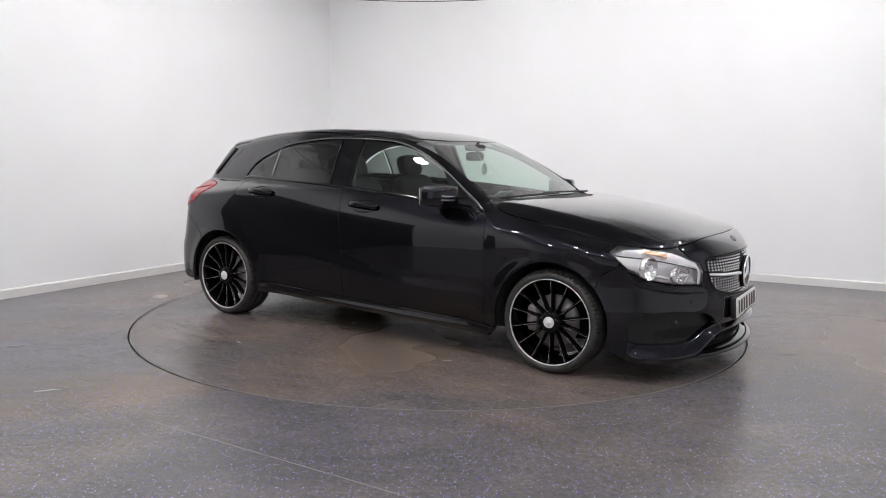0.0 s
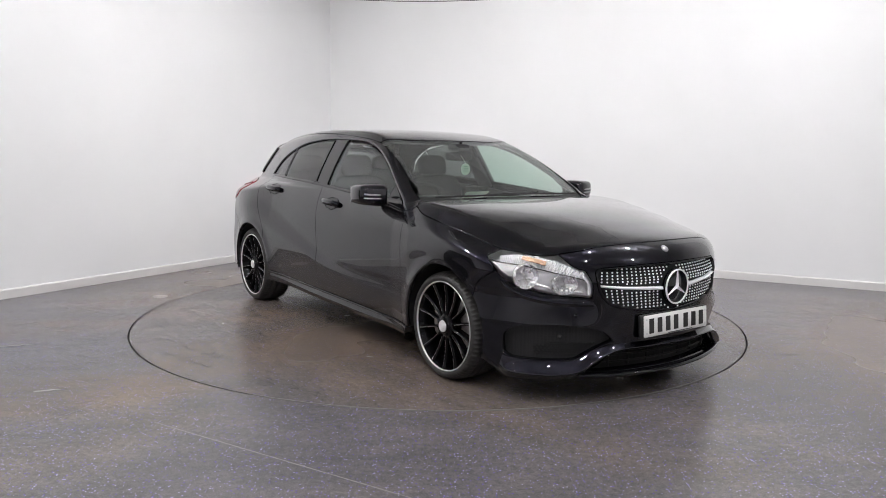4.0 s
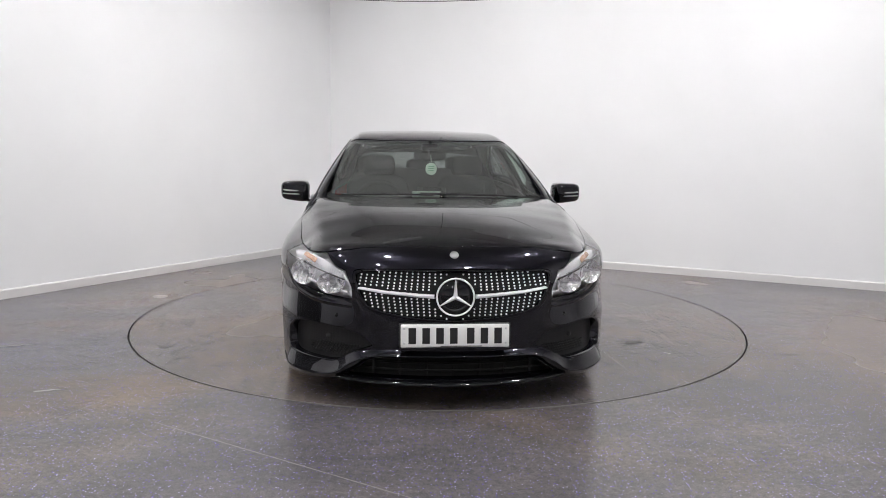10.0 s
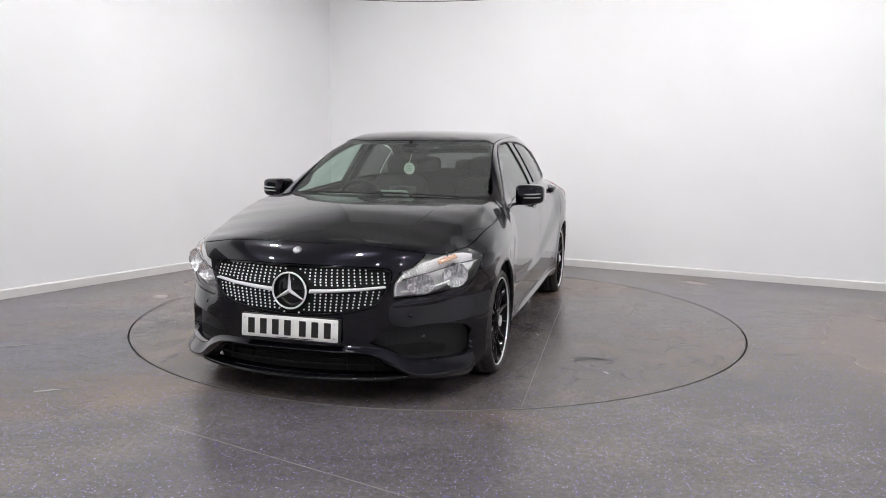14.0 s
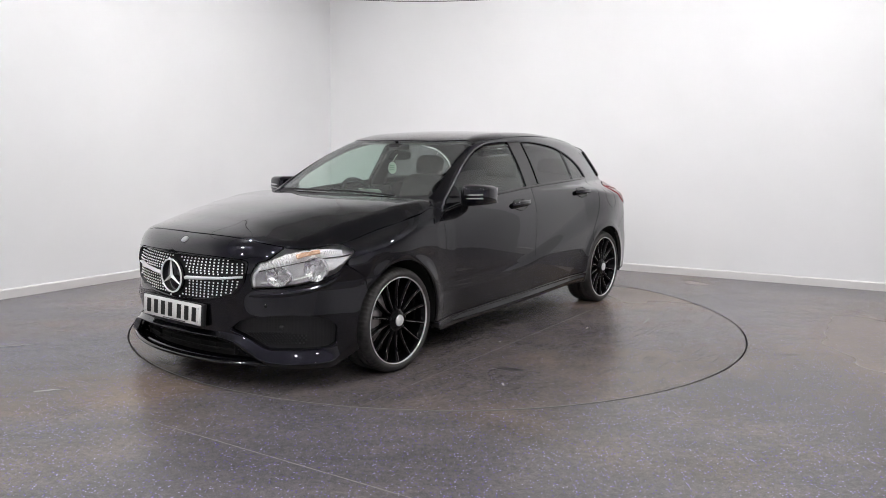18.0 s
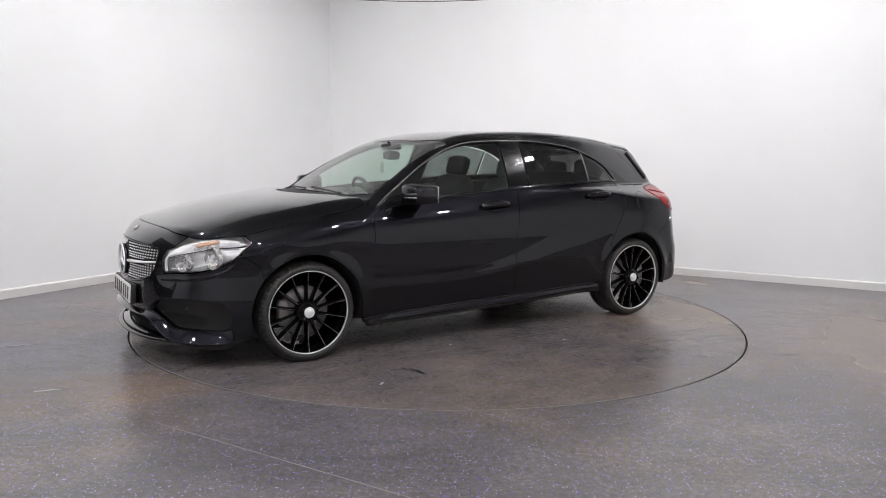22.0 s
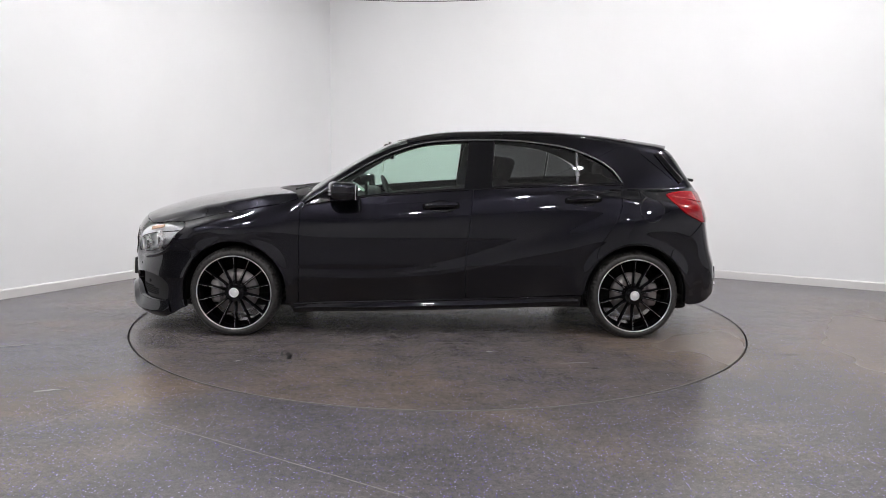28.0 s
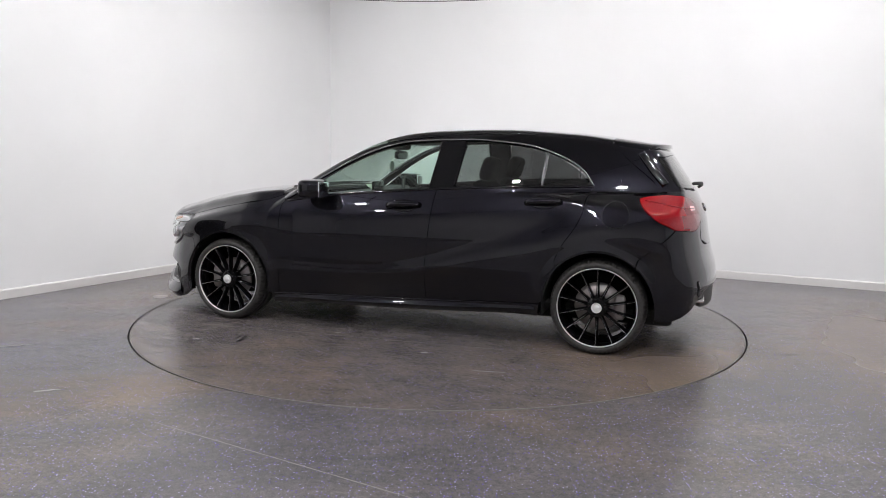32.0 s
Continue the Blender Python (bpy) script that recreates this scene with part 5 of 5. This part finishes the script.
seat(-.10, -.36, .56, .50)
seat(-.10, .36, .56, .50)
seat(-.88, 0, .60, 1.30, False)
for y in (-.40, 0, .40):
    o = part("rear_headrest", super_bm((.09, .30 if y else .22, .15), .55), FABRIC, car)
    o.location = (-1.275, y, 1.135 if y else 1.11)
part("parcel_shelf", box_bm((.42, 1.15, .02), (-1.55, 0, .965), .006), CABIN, car)
skin("gate_lining", CABIN, car, both(tail_yz([(0, 1.02), (.30, 1.02), (.52, 1.01), (.60, .92), (.56, .72), (0, .70)])), "t", off=-.05, depth=.01, step=.03)
for s in (1, -1):
    skin("boot_lining", CABIN, car, outline([(-1.28, .74), (-1.28, 1.03)], [(-1.28, 1.03), (-1.70, 1.01)], [(-1.70, 1.01), (-1.80, .74)], [(-1.80, .74), (-1.28, .74)]), "y", side=s, off=-.05, depth=.01, step=.03)
rear_view = part("rear_view_mirror", super_bm((.035, .23, .065), .5), GLOSS, car)
rear_view.location = (.33, 0, 1.222)
part("mirror_stem", tube_bm([(0.01, 0, .02), (.03, 0, .06), (.02, 0, .10)], .014, 8), GLOSS, rear_view)
part("sensor_cover", super_bm((.14, .13, .05), .6), MATT, car).location = (.33, 0, 1.285)
tag = part("hanging_tag", super_bm((.008, .080, .084), .95), TAG, car, "round white air-freshener tag with green print")
tag.location = (.405, .005, 1.133)
for z in (.018, .003, -.012):
    part("print_bar", box_bm((.004, .042, .006), (.0035, 0, z), 0), TAG_INK, tag, smooth=False)
part("cord", tube_bm([(0, 0, .04), (-.03, 0, .075), (-.06, 0, .10)], .002, 6), TAG, tag)
part("paper", box_bm((.004, .19, .075), (.58, -.04, .965), .001, 1, pose(0, 0, 0, 0, 55, 0)), TAG, car)


def motions():
    rows_table, rows_car = [], []
    for t in [0, 0.1] + list(range(1, 32)) + [31.9, 32]:
        turn = -(32.986 + 5.2064 * t - .0005 * (t - 16) ** 2)
        rows_table.append((t, pose(0, 0, 0, 0, 0, turn)))
        rows_car.append((t, pose(0, 0, 0, 0, 0, turn) @ pose(0.037, -0.106, 0)))
    walk(turntable, rows_table)
    walk(car, rows_car)


motions()
